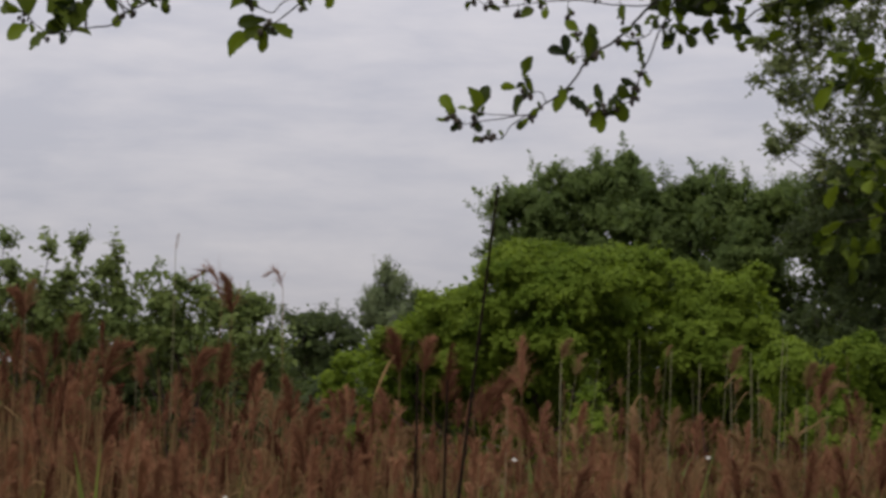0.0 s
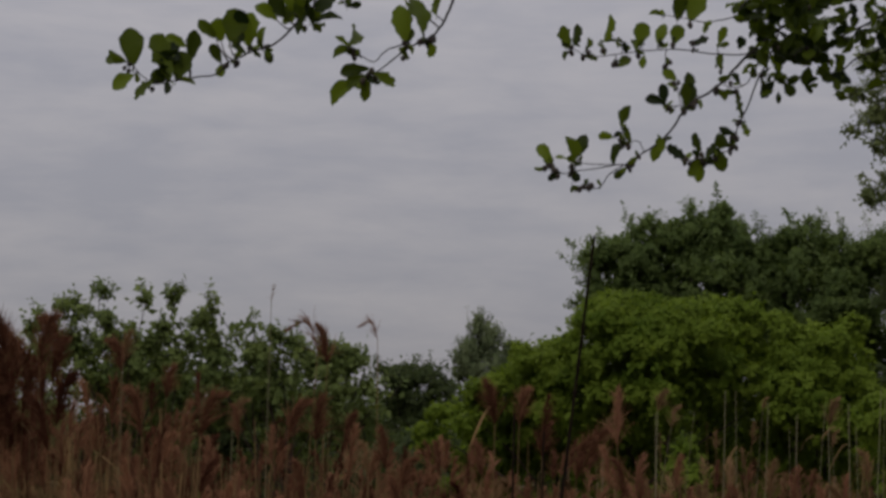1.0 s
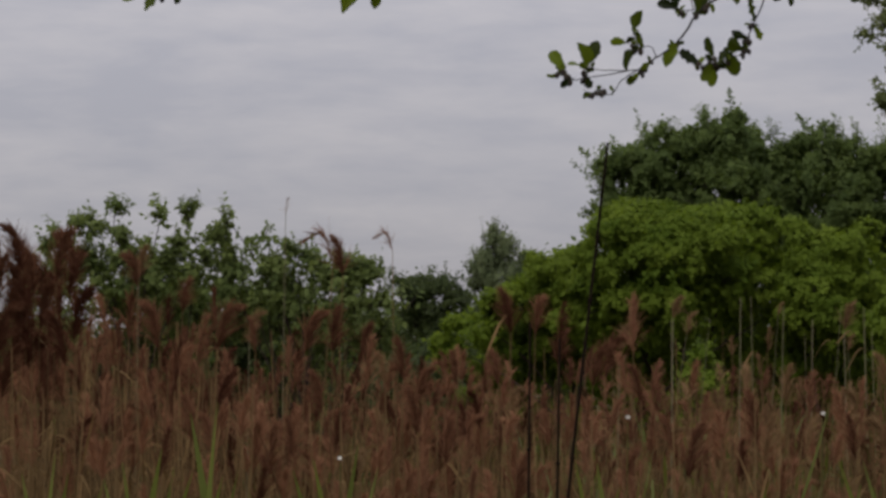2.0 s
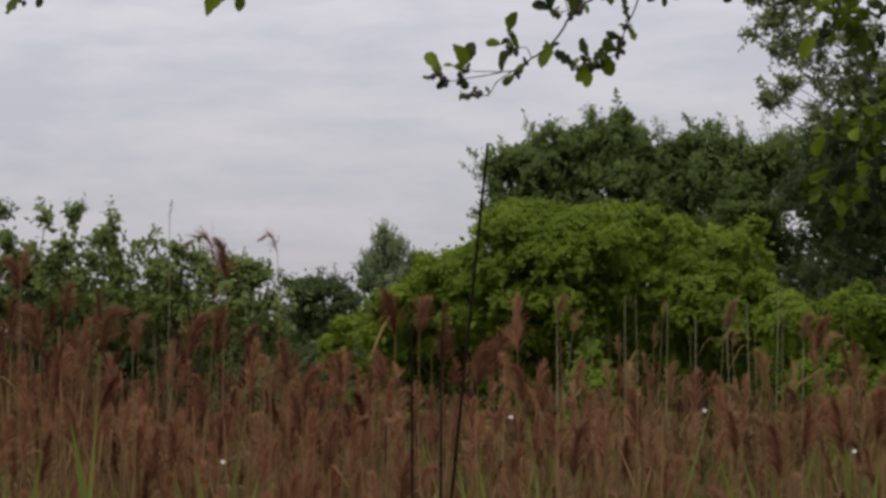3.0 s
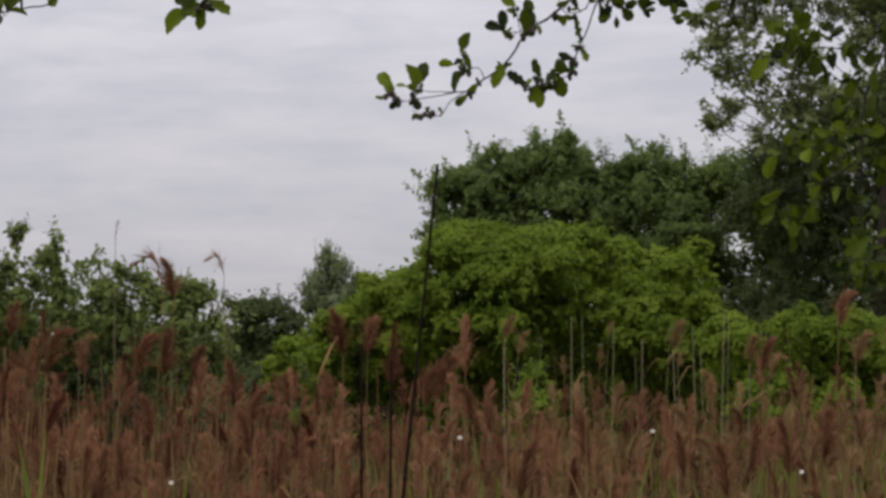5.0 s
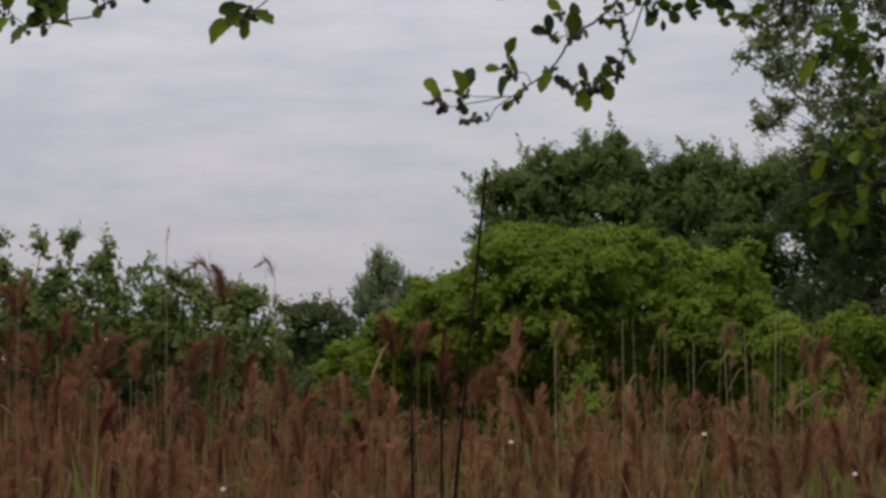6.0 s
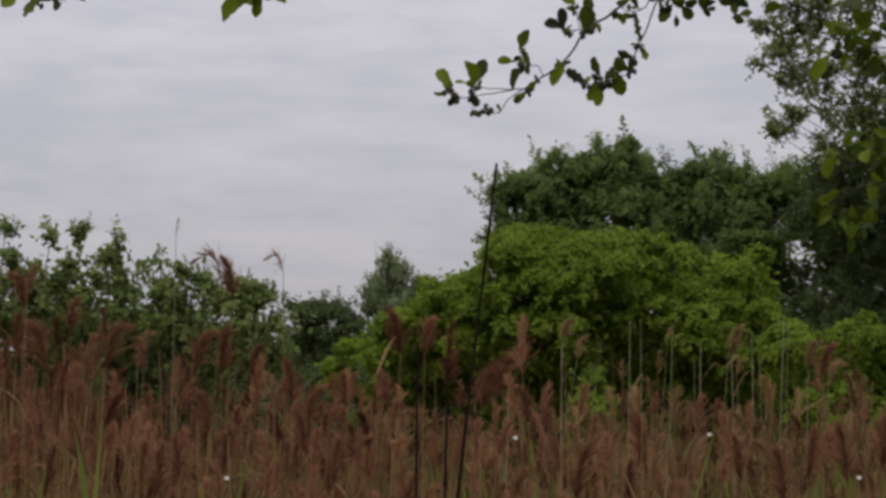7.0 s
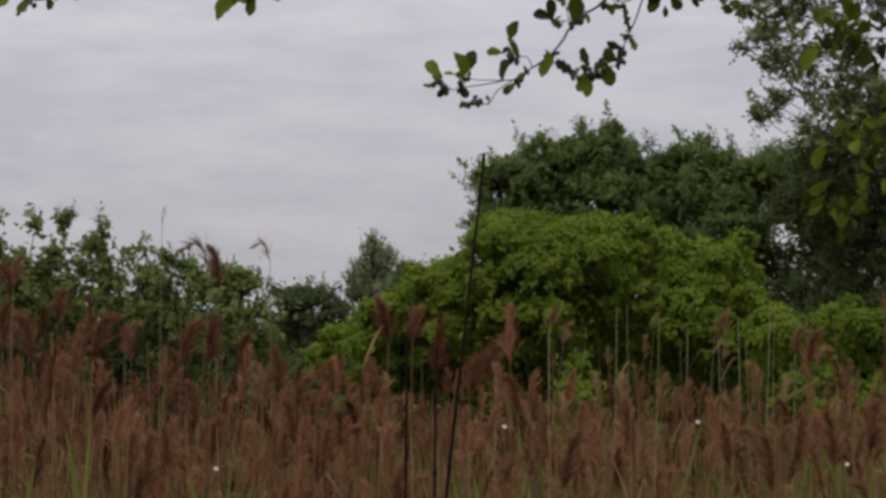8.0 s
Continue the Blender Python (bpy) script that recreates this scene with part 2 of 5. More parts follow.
def foliage(rng, lobes, clumps, shoots, leaves, length, leaf, clump_r=0.28, up=0.5, spread=0.4, inner=0, shell=0.3, stretch=1.0, long_shoots=0.06, swell=None, along=0.7, lean=0.0, sprays=None, broad=0.3, dome=0.35):
    """A crown of lobes (x, y, z, radius, height factor): clumps sit on the lobes, leafy shoots grow out of each clump."""
    lobes = np.asarray(lobes, float)
    c, r = lobes[:, :3], lobes[:, 3:4] * np.stack([np.ones(len(lobes)), np.ones(len(lobes)), lobes[:, 4]], 1)
    w = lobes[:, 3] ** 2
    w = w + 0.03 * w.max()
    sheaf = Sheaf()
    main = (c, r, w)
    if swell:
        lobes = billow(rng, lobes, *swell)
        c, r = lobes[:, :3], lobes[:, 3:4] * np.stack([np.ones(len(lobes)), np.ones(len(lobes)), lobes[:, 4]], 1)
        w = lobes[:, 3] ** 2
    # clumps
    n = clumps * 2
    pick = rng.choice(len(lobes), n, p=w / w.sum())
    d = unit(rng.normal(size=(n, 3)) + (0, -0.45, 0.3))
    p0 = c[pick] + d * r[pick] * (1 - rng.random(n) * shell)[:, None]
    deep = np.linalg.norm((p0[:, None] - c[None]) / r[None], axis=-1)
    deep[np.arange(n), pick] = 9
    keep = np.flatnonzero((deep.min(1) > 0.78) & (p0[:, 2] > 0.2))[:clumps]
    cc, cd = p0[keep], d[keep]
    nc = len(cc)
    cr = np.minimum(clump_r * rng.uniform(0.55, 1.4, nc), lobes[pick[keep], 3] * 0.9 + 0.03)
    ctone = np.clip(rng.normal(0.5, 0.2, nc), 0, 1)
    # shoots
    own = np.repeat(np.arange(nc), shoots)
    n = len(own)
    d = unit(rng.normal(size=(n, 3)) * (1, 1, 0.9) + cd[own] * 0.5 + (0, 0, 0.35))
    p0 = cc[own] + d * (cr[own] * rng.uniform(dome, 1.0, n))[:, None] * (1, 1, 0.75 * stretch)
    sd = unit(d * 0.8 + cd[own] * 0.35 + (lean, 0, up) + rng.normal(0, spread, (n, 3)))
    L = length * rng.uniform(0.4, 1.3, n) * np.where(rng.random(n) < long_shoots, 1.7, 1.0)
    tone_s = np.clip(ctone[own] + rng.normal(0, 0.08, n), 0, 1)
    side = unit(np.cross(sd, rng.normal(size=(n, 3))))
    tip, base = p0 + sd * L[:, None], p0 - sd * (0.5 * L)[:, None]
    wd = 0.005 + 0.004 * rng.random(n)
    v = np.stack([base - side * wd[:, None], base + side * wd[:, None], tip + side * 0.002, tip - side * 0.002], 1)
    sheaf.add(v, np.arange(4 * n).reshape(-1, 4), 1, np.repeat(tone_s, 4))
    # leaves
    N = n * leaves
    own = np.repeat(np.arange(n), leaves)
    f = rng.uniform(-0.1, 1.0, N)
    base = p0[own] + sd[own] * (L[own] * f)[:, None] + rng.normal(0, leaf * 0.18, (N, 3))
    ld = unit(sd[own] * along + rng.normal(0, 0.65 if along < 1 else 0.4, (N, 3)) + (0, -0.1, -0.1))
    tone = np.clip(tone_s[own] + rng.normal(0, 0.07, N), 0, 1)
    facing = d[own]
    grow = np.ones(N)
    if inner:
        c, r, w = main
        pick = rng.choice(len(c), inner, p=w / w.sum())
        q = unit(rng.normal(size=(inner, 3))) * (rng.uniform(0.1, 0.8, inner) ** 0.5)[:, None]
        base = np.concatenate([base, c[pick] + q * r[pick]])
        ld = np.concatenate([ld, unit(rng.normal(size=(inner, 3)))])
        tone = np.concatenate([tone, rng.uniform(0.15, 0.75, inner)])
        grow = np.concatenate([grow, np.full(inner, 1.6)])
        facing = np.concatenate([facing, unit(rng.normal(size=(inner, 3)))])
        N += inner
    if sprays:
        # curved leafy sprays that stand out of the crown's outline: number, length, leaves on each
        ns, long, many = sprays
        c, r, w = main
        pick = rng.choice(len(c), ns * 6, p=w / w.sum())
        d0 = unit(rng.normal(size=(ns * 6, 3)) * (1, 0.7, 0.6) + (lean * 0.4, -0.1, 0.7))
        root = c[pick] + d0 * r[pick] * rng.uniform(0.85, 1.05, (ns * 6, 1))
        deep = np.linalg.norm((root[:, None] - c[None]) / r[None], axis=-1)
        deep[np.arange(len(root)), pick] = 9
        free = np.flatnonzero(deep.min(1) > 1.0)[:ns]
        ns, root, d0 = len(free), root[free], d0[free]
        d1 = unit(d0 * 0.6 + (lean, 0, 0.75) + rng.normal(0, 0.35, (ns, 3)))
        SL = long * rng.uniform(0.45, 1.25, ns)
        arch = unit(rng.normal(size=(ns, 3)) + (lean * 2, 0, -0.3)) * 0.22
        own = np.repeat(np.arange(ns), many)
        f = rng.uniform(0.0, 1.0, ns * many)
        at = root[own] + (d1[own] * f[:, None] + arch[own] * (f * f)[:, None]) * SL[own][:, None]
        way = unit(d1[own] * 0.9 + arch[own] * f[:, None] * 2 + rng.normal(0, 0.55, (ns * many, 3)))
        base = np.concatenate([base, at + rng.normal(0, 1, at.shape) * ((1.05 - 0.95 * f) * 0.19 * long)[:, None]])
        ld = np.concatenate([ld, way])
        tone = np.concatenate([tone, np.clip(rng.normal(0.5, 0.15, ns)[own] + rng.normal(0, 0.08, len(own)), 0, 1)])
        facing = np.concatenate([facing, d0[own]])
        grow = np.concatenate([grow, 1.25 - 0.4 * f])
        N += ns * many
        k = np.linspace(-0.3, 1, 4)
        for e in range(ns):
            stem = root[e] + (np.outer(k, d1[e]) + np.outer(k * abs(k), arch[e])) * SL[e]
            sheaf.add(*ribbon(stem, [0.012, 0.01, 0.007, 0.003], unit(np.cross(d1[e], (0.2, 1, 0.1)))), 1, 0.5)
    size = leaf * rng.uniform(0.65, 1.25, N) * grow
    nrm = unit(rng.normal(0, 0.2, (N, 3)) + facing * 0.9 + (0, -0.25, 0.3))
    ld = unit(ld - nrm * (0.8 * (ld * nrm).sum(1))[:, None])
    side = unit(np.cross(ld, nrm))
    nrm = np.cross(side, ld)
    s = size[:, None]
    mid = base + ld * s * 0.48
    v = np.stack([base, mid + side * s * broad + nrm * s * 0.07, base + ld * s - nrm * s * 0.08, mid - side * s * broad + nrm * s * 0.07], 1)
    sheaf.add(v, np.arange(4 * N).reshape(-1, 4), 0, np.repeat(tone, 4))
    return sheaf


def woody(name, rng, base, lobes, trunk_r, leaf_mat, label, category, group, clumps, shoots, leaves, length, leaf, stems=1, upright=False, limb=1.0, **kw):
    """A tree or bush: trunk or stems, limbs that reach into every lobe, and a crown of leafy shoots."""
    lobes = np.asarray(lobes, float)
    bx, by = base
    bz = float(ground_height(bx, by)) - 0.03
    top = thing(name, (bx, by, bz), label, category, group)
    o = np.array((bx, by, bz))
    local = lobes.copy()
    local[:, :3] -= o
    mid = (local[:, :3] * local[:, 3:4]).sum(0) / local[:, 3].sum()
    crotches = []
    for k in range(stems):
        lean = rng.normal(0, 0.12 if stems == 1 else 0.5, 2)
        h = mid[2] * (0.62 if stems == 1 else 0.45)
        foot = np.array((*(rng.normal(0, 0.25, 2) if stems > 1 else (0, 0)), 0.0))
        pull = 0.0 if upright else 0.5
        end = np.array((mid[0] * pull + lean[0], mid[1] * pull + lean[1], h))
        if upright:
            end = np.array((0.5, 0.0, mid[2] * 1.15))
        path = bend([foot, foot * 0.5 + end * 0.5 + np.array((*rng.normal(0, 0.05, 2), 0)), end], 5)
        rr = trunk_r / math.sqrt(stems) * np.linspace(1.15, 0.7, len(path))
        rr[0] *= 1.25
        s = Sheaf()
        s.add(*tube(path, rr, 8), 0, 0.5)
        part("trunk" if stems == 1 else "stem", s, [M_BARK], top)
        crotches.append((end, rr[-1]))
    for k, lob in enumerate(local):
        a, ra = crotches[k % len(crotches)]
        b = lob[:3] + (0, 0, 0.25 * lob[3])
        if upright:
            rise = np.clip((b[2] - 0.7 * abs(b[0]) - 0.3) / a[2], 0.25, 1.0)
            a = a * (rise, rise, rise)
        m1 = a + (b - a) * 0.5 + np.array((*rng.normal(0, 0.08, 2), 0.12)) * np.linalg.norm(b - a) * 0.5
        path = bend([a, m1, b], 4)
        s = Sheaf()
        s.add(*tube(path, np.linspace(ra * 0.55 * limb, ra * 0.08 * limb + 0.005, len(path)), 5), 0, 0.4)
        part("limb", s, [M_BARK], top)
    part("crown", foliage(rng, local, clumps, shoots, leaves, length, leaf, **kw), [leaf_mat, M_TWIG], top)
    return top


def at_depth(d, *lobes):
    """Lobes given as (x, z, radius, offset in depth, height factor)."""
    return [(x, d + off, z, r, hf) for x, z, r, off, hf in lobes]


# bright willow bushes in front of the tree row
woody("willow_bush", np.random.default_rng(11), (1.9, 33.6), at_depth(33.0,
      (1.94, 3.30, 1.02, 0.0, 1.0), (2.85, 3.62, 0.80, 0.2, 1.0), (1.25, 3.75, 0.66, -0.1, 1.05), (1.0, 2.75, 0.62, -0.3, 1.0), (1.8, 2.65, 0.6, 0.8, 0.9),
      (2.9, 2.6, 0.62, 0.9, 0.9), (1.3, 1.4, 0.9, 1.2, 1.0), (2.6, 1.25, 0.95, 1.6, 1.0), (2.30, 3.80, 0.60, 0.3, 1.0), (3.55, 2.9, 0.55, 0.3, 1.0), (3.5, 1.9, 0.7, 1.1, 1.0)),
      0.16, M_WILLOW, "broad bright green willow bush with a rounded dense crown", "bush", "willow bushes", 235, 38, 13, 0.11, 0.088, broad=0.27, stems=5, inner=6000, swell=(76, 0.31), clump_r=0.26, dome=0.7)
woody("willow_bush", np.random.default_rng(12), (4.4, 33.6), at_depth(33.0,
      (4.30, 3.72, 0.58, 0.2, 1.0), (3.88, 3.55, 0.48, 0.2, 1.0), (4.75, 3.68, 0.54, 0.2, 1.0), (4.2, 2.9, 0.62, -0.1, 1.0), (4.75, 2.8, 0.6, -0.1, 1.0), (4.3, 1.6, 0.8, 1.2, 1.0)),
      0.12, M_WILLOW, "bright green willow bush joining a larger one beside it", "bush", "willow bushes", 135, 38, 14, 0.1, 0.085, broad=0.27, stems=4, inner=4000, clump_r=0.24, dome=0.7, swell=(38, 0.30))
woody("willow_bush", np.random.default_rng(13), (-0.4, 34.0), at_depth(33.5,
      (0.5, 3.66, 0.52, 0.3, 1.0), (0.12, 3.42, 0.42, 0.2, 1.0), (-0.32, 3.14, 0.5, 0.1, 1.0), (-1.0, 2.72, 0.38, 0.0, 1.0), (-1.5, 2.35, 0.36, 0.4, 1.0), (0.3, 2.5, 0.6, 0.7, 1.0), (-0.6, 2.0, 0.7, 1.2, 1.0), (-0.4, 1.0, 0.9, 1.3, 1.0)),
      0.10, M_WILLOW, "low bright green willow bush sloping down to the reeds", "bush", "willow bushes", 120, 36, 14, 0.11, 0.085, broad=0.27, stems=4, inner=4000, dome=0.7, up=0.7, clump_r=0.19, swell=(28, 0.34))
woody("willow_bush", np.random.default_rng(14), (6.0, 30.6), at_depth(30.0,
      (4.95, 2.5, 0.52, 0.2, 1.0), (5.7, 2.52, 0.50, 0.0, 1.0), (6.4, 2.55, 0.5, 0.0, 1.0), (7.1, 2.25, 0.5, 0.0, 1.0), (5.4, 1.6, 0.8, 0.0, 1.0), (6.5, 1.6, 0.8, 0.0, 1.0), (7.7, 1.6, 0.7, 0.0, 1.0)),
      0.10, M_WILLOW, "low yellow-green willow scrub at the edge of the reeds", "bush", "willow bushes", 110, 36, 14, 0.11, 0.085, broad=0.27, stems=4, inner=4000, dome=0.7, up=0.8, clump_r=0.19, swell=(28, 0.34))

woody("willow_sapling", np.random.default_rng(15), (2.06, 29.8), at_depth(29.6,
      (2.05, 2.15, 0.14, 0.0, 1.3), (2.12, 1.75, 0.2, 0.0, 1.3), (2.0, 1.2, 0.25, 0.0, 1.3)),
      0.03, M_WILLOW, "slender bright green willow sapling in front of the bushes", "sapling", "", 40, 14, 8, 0.2, 0.08, stems=2, up=0.9, clump_r=0.14)

# dark tree row behind
HAW = dict(inner=5000, up=0.6, spread=0.2, along=1.2, lean=-0.12, clump_r=0.15, stretch=1.0, shell=0.6, long_shoots=0.0, swell=(46, 0.32), sprays=(110, 0.6, 76))
woody("hawthorn_tree", np.random.default_rng(21), (2.1, 45.6), at_depth(45.0,
      (2.15, 5.70, 0.58, 0.0, 1.0), (1.86, 5.75, 0.40, 0.0, 1.0), (1.72, 5.1, 0.34, 0.0, 0.9), (2.65, 5.5, 0.62, 0.2, 1.0), (2.1, 4.6, 0.75, 0.0, 0.9), (2.8, 4.4, 0.85, 0.0, 1.0), (2.32, 6.22, 0.46, 0.1, 1.1), (2.95, 6.15, 0.46, 0.1, 1.0), (1.42, 6.0, 0.26, 0.0, 1.0), (1.3, 5.6, 0.28, 0.1, 1.0), (1.35, 5.1, 0.3, 0.1, 1.0)),
      0.2, M_DARK, "dark green hawthorn tree with ragged upright shoots", "tree", "dark tree row", 130, 18, 16, 0.2, 0.085, **HAW)
woody("hawthorn_tree", np.random.default_rng(22), (3.9, 45.8), at_depth(45.0,
      (3.85, 6.15, 0.75, 0.0, 1.0), (3.36, 6.45, 0.40, 0.0, 1.1), (4.35, 5.98, 0.6, 0.2, 1.0), (3.8, 5.1, 1.0, -0.2, 1.0), (4.85, 5.45, 0.5, 0.2, 1.0), (4.4, 4.3, 0.95, 0.0, 1.0), (3.85, 6.66, 0.38, 0.0, 1.1), (3.6, 6.68, 0.3, 0.0, 1.1), (4.9, 5.8, 0.4, 0.1, 1.0), (4.6, 6.0, 0.4, 0.1, 1.0), (4.9, 5.85, 0.36, 0.0, 1.0), (5.15, 5.5, 0.4, 0.1, 1.0)),
      0.22, M_DARK, "tall dark green tree with spiky shoots on top", "tree", "dark tree row", 145, 18, 16, 0.2, 0.085, **HAW)
woody("hawthorn_tree", np.random.default_rng(23), (5.9, 45.8), at_depth(45.0,
      (5.48, 6.02, 0.50, 0.0, 1.0), (6.05, 5.85, 0.55, 0.0, 1.0), (6.65, 5.5, 0.5, 0.2, 1.0), (5.8, 4.95, 0.9, -0.2, 1.0), (6.55, 4.7, 0.65, 0.0, 1.0), (5.6, 4.1, 0.9, 0.0, 1.0), (5.6, 6.42, 0.38, 0.1, 1.1), (6.0, 6.3, 0.36, 0.0, 1.1), (6.7, 6.1, 0.45, 0.0, 1.0), (7.0, 5.8, 0.4, 0.1, 1.0), (5.2, 5.75, 0.36, 0.1, 1.0), (6.4, 5.85, 0.38, 0.1, 1.0)),
      0.22, M_DARK, "dark green rounded tree with sky showing between its leaves", "tree", "dark tree row", 135, 18, 16, 0.2, 0.085, **HAW)
woody("hawthorn_tree", np.random.default_rng(24), (8.6, 46.8), at_depth(46.0,
      (7.3, 6.3, 0.55, 0.0, 1.0), (7.0, 6.3, 0.4, 0.2, 1.0), (7.75, 6.4, 0.5, 0.2, 1.0), (7.9, 5.7, 0.85, 0.0, 1.0), (8.4, 5.9, 0.6, 0.2, 1.0), (8.5, 5.0, 1.0, 0.0, 1.0), (7.95, 4.3, 0.55, 0.0, 1.0), (7.2, 3.9, 0.65, 0.0, 1.0), (7.3, 3.3, 0.6, 0.2, 1.0), (7.05, 4.7, 0.35, 0.2, 1.0), (9.3, 5.2, 1.2, 0.0, 1.0), (10.6, 5.3, 1.5, 0.0, 1.0), (9.0, 3.7, 1.1, 0.0, 1.0), (10.8, 3.7, 1.4, 0.0, 1.0), (12.2, 5.0, 1.6, 0.0, 1.0)),
      0.26, M_DARK, "broad dark tree in the shade behind the poplar", "tree", "dark tree row", 160, 20, 12, 0.36, 0.1, inner=7000, up=0.6, clump_r=0.26, swell=(60, 0.5))

# the tall poplar
woody("poplar_tree", np.random.default_rng(31), (8.8, 38.3), at_depth(38.0,
      (6.75, 8.3, 0.70, -0.2, 1.0), (6.5, 7.35, 0.50, 0.0, 1.0), (6.7, 9.3, 0.75, 0.0, 1.0), (6.05, 8.6, 0.36, 0.0, 1.0), (6.1, 7.8, 0.32, 0.0, 1.0), (5.95, 8.2, 0.12, 0.0, 1.0), (5.92, 7.55, 0.1, 0.0, 1.0), (6.2, 7.0, 0.14, 0.0, 1.0), (6.2, 6.7, 0.12, 0.0, 1.0), (5.85, 9.1, 0.14, 0.0, 1.0), (5.6, 7.88, 0.1, 0.1, 1.0), (5.85, 6.66, 0.12, 0.0, 1.0), (5.72, 7.05, 0.12, -0.1, 1.0), (5.65, 8.5, 0.16, 0.0, 1.0), (6.1, 9.5, 0.5, 0.0, 1.0), (7.1, 6.65, 0.62, 0.1, 1.0), (7.3, 7.75, 0.62, -0.3, 1.0), (7.75, 7.1, 0.5, 0.0, 1.0), (6.95, 7.2, 0.42, 0.0, 1.0), (7.0, 7.75, 0.4, 0.1, 1.0)) + at_depth(38.0,
      (7.45, 9.2, 0.65, 0.0, 1.0), (8.6, 9.3, 0.75, 0.0, 1.0), (8.1, 6.5, 0.95, 0.0, 1.0), (8.95, 7.1, 0.6, 0.2, 1.0), (8.9, 8.3, 0.5, 0.2, 1.0), (8.32, 8.75, 0.36, 0.0, 1.0), (8.4, 8.1, 0.26, 0.0, 1.0), (9.4, 8.5, 0.5, 0.3, 1.0), (7.7, 8.85, 0.3, 0.0, 1.0), (7.1, 10.2, 1.1, 0.0, 1.0), (8.4, 10.3, 1.3, 0.0, 1.0), (9.5, 9.3, 0.9, 1.4, 1.0), (8.2, 11.6, 1.2, 0.0, 1.0), (9.3, 12.2, 1.4, 0.0, 1.0),
      (10.3, 7.4, 1.3, 0.6, 1.0), (10.2, 10.2, 1.5, 0.6, 1.0)),
      0.24, M_POPLAR, "tall poplar with small leaves and a reddish grey trunk", "tree", "", 420, 13, 11, 0.22, 0.076, up=0.1, spread=0.6, shell=0.75, clump_r=0.165, upright=True, limb=0.09, inner=4200)

# elder under the poplar and thicket behind the willows; dark leaves paint the shade
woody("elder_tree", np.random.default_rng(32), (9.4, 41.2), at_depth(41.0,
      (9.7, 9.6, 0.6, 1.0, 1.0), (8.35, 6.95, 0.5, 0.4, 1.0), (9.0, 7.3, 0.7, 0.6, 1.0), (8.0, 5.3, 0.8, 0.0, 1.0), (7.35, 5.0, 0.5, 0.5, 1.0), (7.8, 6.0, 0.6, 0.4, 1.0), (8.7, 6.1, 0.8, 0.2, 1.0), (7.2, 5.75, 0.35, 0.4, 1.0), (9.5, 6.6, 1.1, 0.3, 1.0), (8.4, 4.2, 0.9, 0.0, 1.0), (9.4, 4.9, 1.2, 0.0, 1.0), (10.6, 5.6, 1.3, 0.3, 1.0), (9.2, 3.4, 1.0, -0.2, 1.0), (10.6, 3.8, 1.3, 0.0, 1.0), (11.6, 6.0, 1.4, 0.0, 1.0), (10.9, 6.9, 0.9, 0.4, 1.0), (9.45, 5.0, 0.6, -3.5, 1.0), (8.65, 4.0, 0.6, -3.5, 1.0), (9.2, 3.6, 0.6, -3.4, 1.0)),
      0.2, M_ELDER, "elder tree under the poplar, deep shade put into its dark leaves", "tree", "", 170, 18, 12, 0.3, 0.10, inner=6000, clump_r=0.34, up=0.4, limb=0.4)
# added fill: closes sky gaps and darkens the hollows below the willows
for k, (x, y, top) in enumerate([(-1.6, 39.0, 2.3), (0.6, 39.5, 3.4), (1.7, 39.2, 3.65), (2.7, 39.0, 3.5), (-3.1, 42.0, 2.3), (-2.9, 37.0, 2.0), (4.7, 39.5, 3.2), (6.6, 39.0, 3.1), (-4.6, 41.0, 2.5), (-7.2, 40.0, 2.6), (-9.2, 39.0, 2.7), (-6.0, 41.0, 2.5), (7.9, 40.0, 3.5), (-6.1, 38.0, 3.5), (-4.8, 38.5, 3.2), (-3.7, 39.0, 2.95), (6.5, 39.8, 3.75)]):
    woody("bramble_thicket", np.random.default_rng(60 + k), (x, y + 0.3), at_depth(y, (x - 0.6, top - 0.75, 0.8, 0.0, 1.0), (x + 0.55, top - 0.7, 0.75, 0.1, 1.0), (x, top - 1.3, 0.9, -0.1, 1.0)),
          0.05, M_ELDER, "low added thicket behind the willow bushes, dark leaves for shaded hollows", "thicket", "bramble thickets", 22, 15, 8, 0.3, 0.12, stems=3, inner=2300, clump_r=0.3)

# looser bushes on the other side
LOOSE = dict(stems=5, up=0.8, clump_r=0.1, shell=0.6, limb=0.6, long_shoots=0.12, sprays=(70, 0.26, 11))
woody("grey_willow_bush", np.random.default_rng(41), (-5.6, 30.6), at_depth(30.0,
      (-6.02, 4.24, 0.15, 0.0, 1.0), (-5.37, 4.20, 0.14, 0.0, 1.0), (-5.02, 4.20, 0.15, 0.0, 1.0), (-5.57, 3.88, 0.14, 0.1, 1.0), (-5.86, 3.84, 0.16, 0.0, 1.0), (-5.12, 3.82, 0.14, 0.1, 1.0), (-6.4, 4.0, 0.18, 0.0, 1.0), (-6.8, 3.8, 0.25, 0.0, 1.0), (-7.0, 3.3, 0.4, 0.0, 1.0),
      (-5.4, 3.42, 0.36, 0.2, 1.0), (-5.9, 3.36, 0.38, 0.2, 1.0), (-4.95, 3.36, 0.34, 0.2, 1.0), (-6.40, 3.4, 0.4, 0.2, 1.0), (-5.3, 2.85, 0.5, 1.1, 1.0), (-6.1, 2.8, 0.55, 1.1, 1.0), (-5.6, 2.0, 0.7, 1.8, 1.0), (-6.9, 2.6, 0.5, 0.0, 1.0)),
      0.10, M_LEFT, "loose grey-green willow bush with gaps of sky", "bush", "grey willow bushes", 175, 10, 8, 0.18, 0.09, inner=800, **LOOSE)
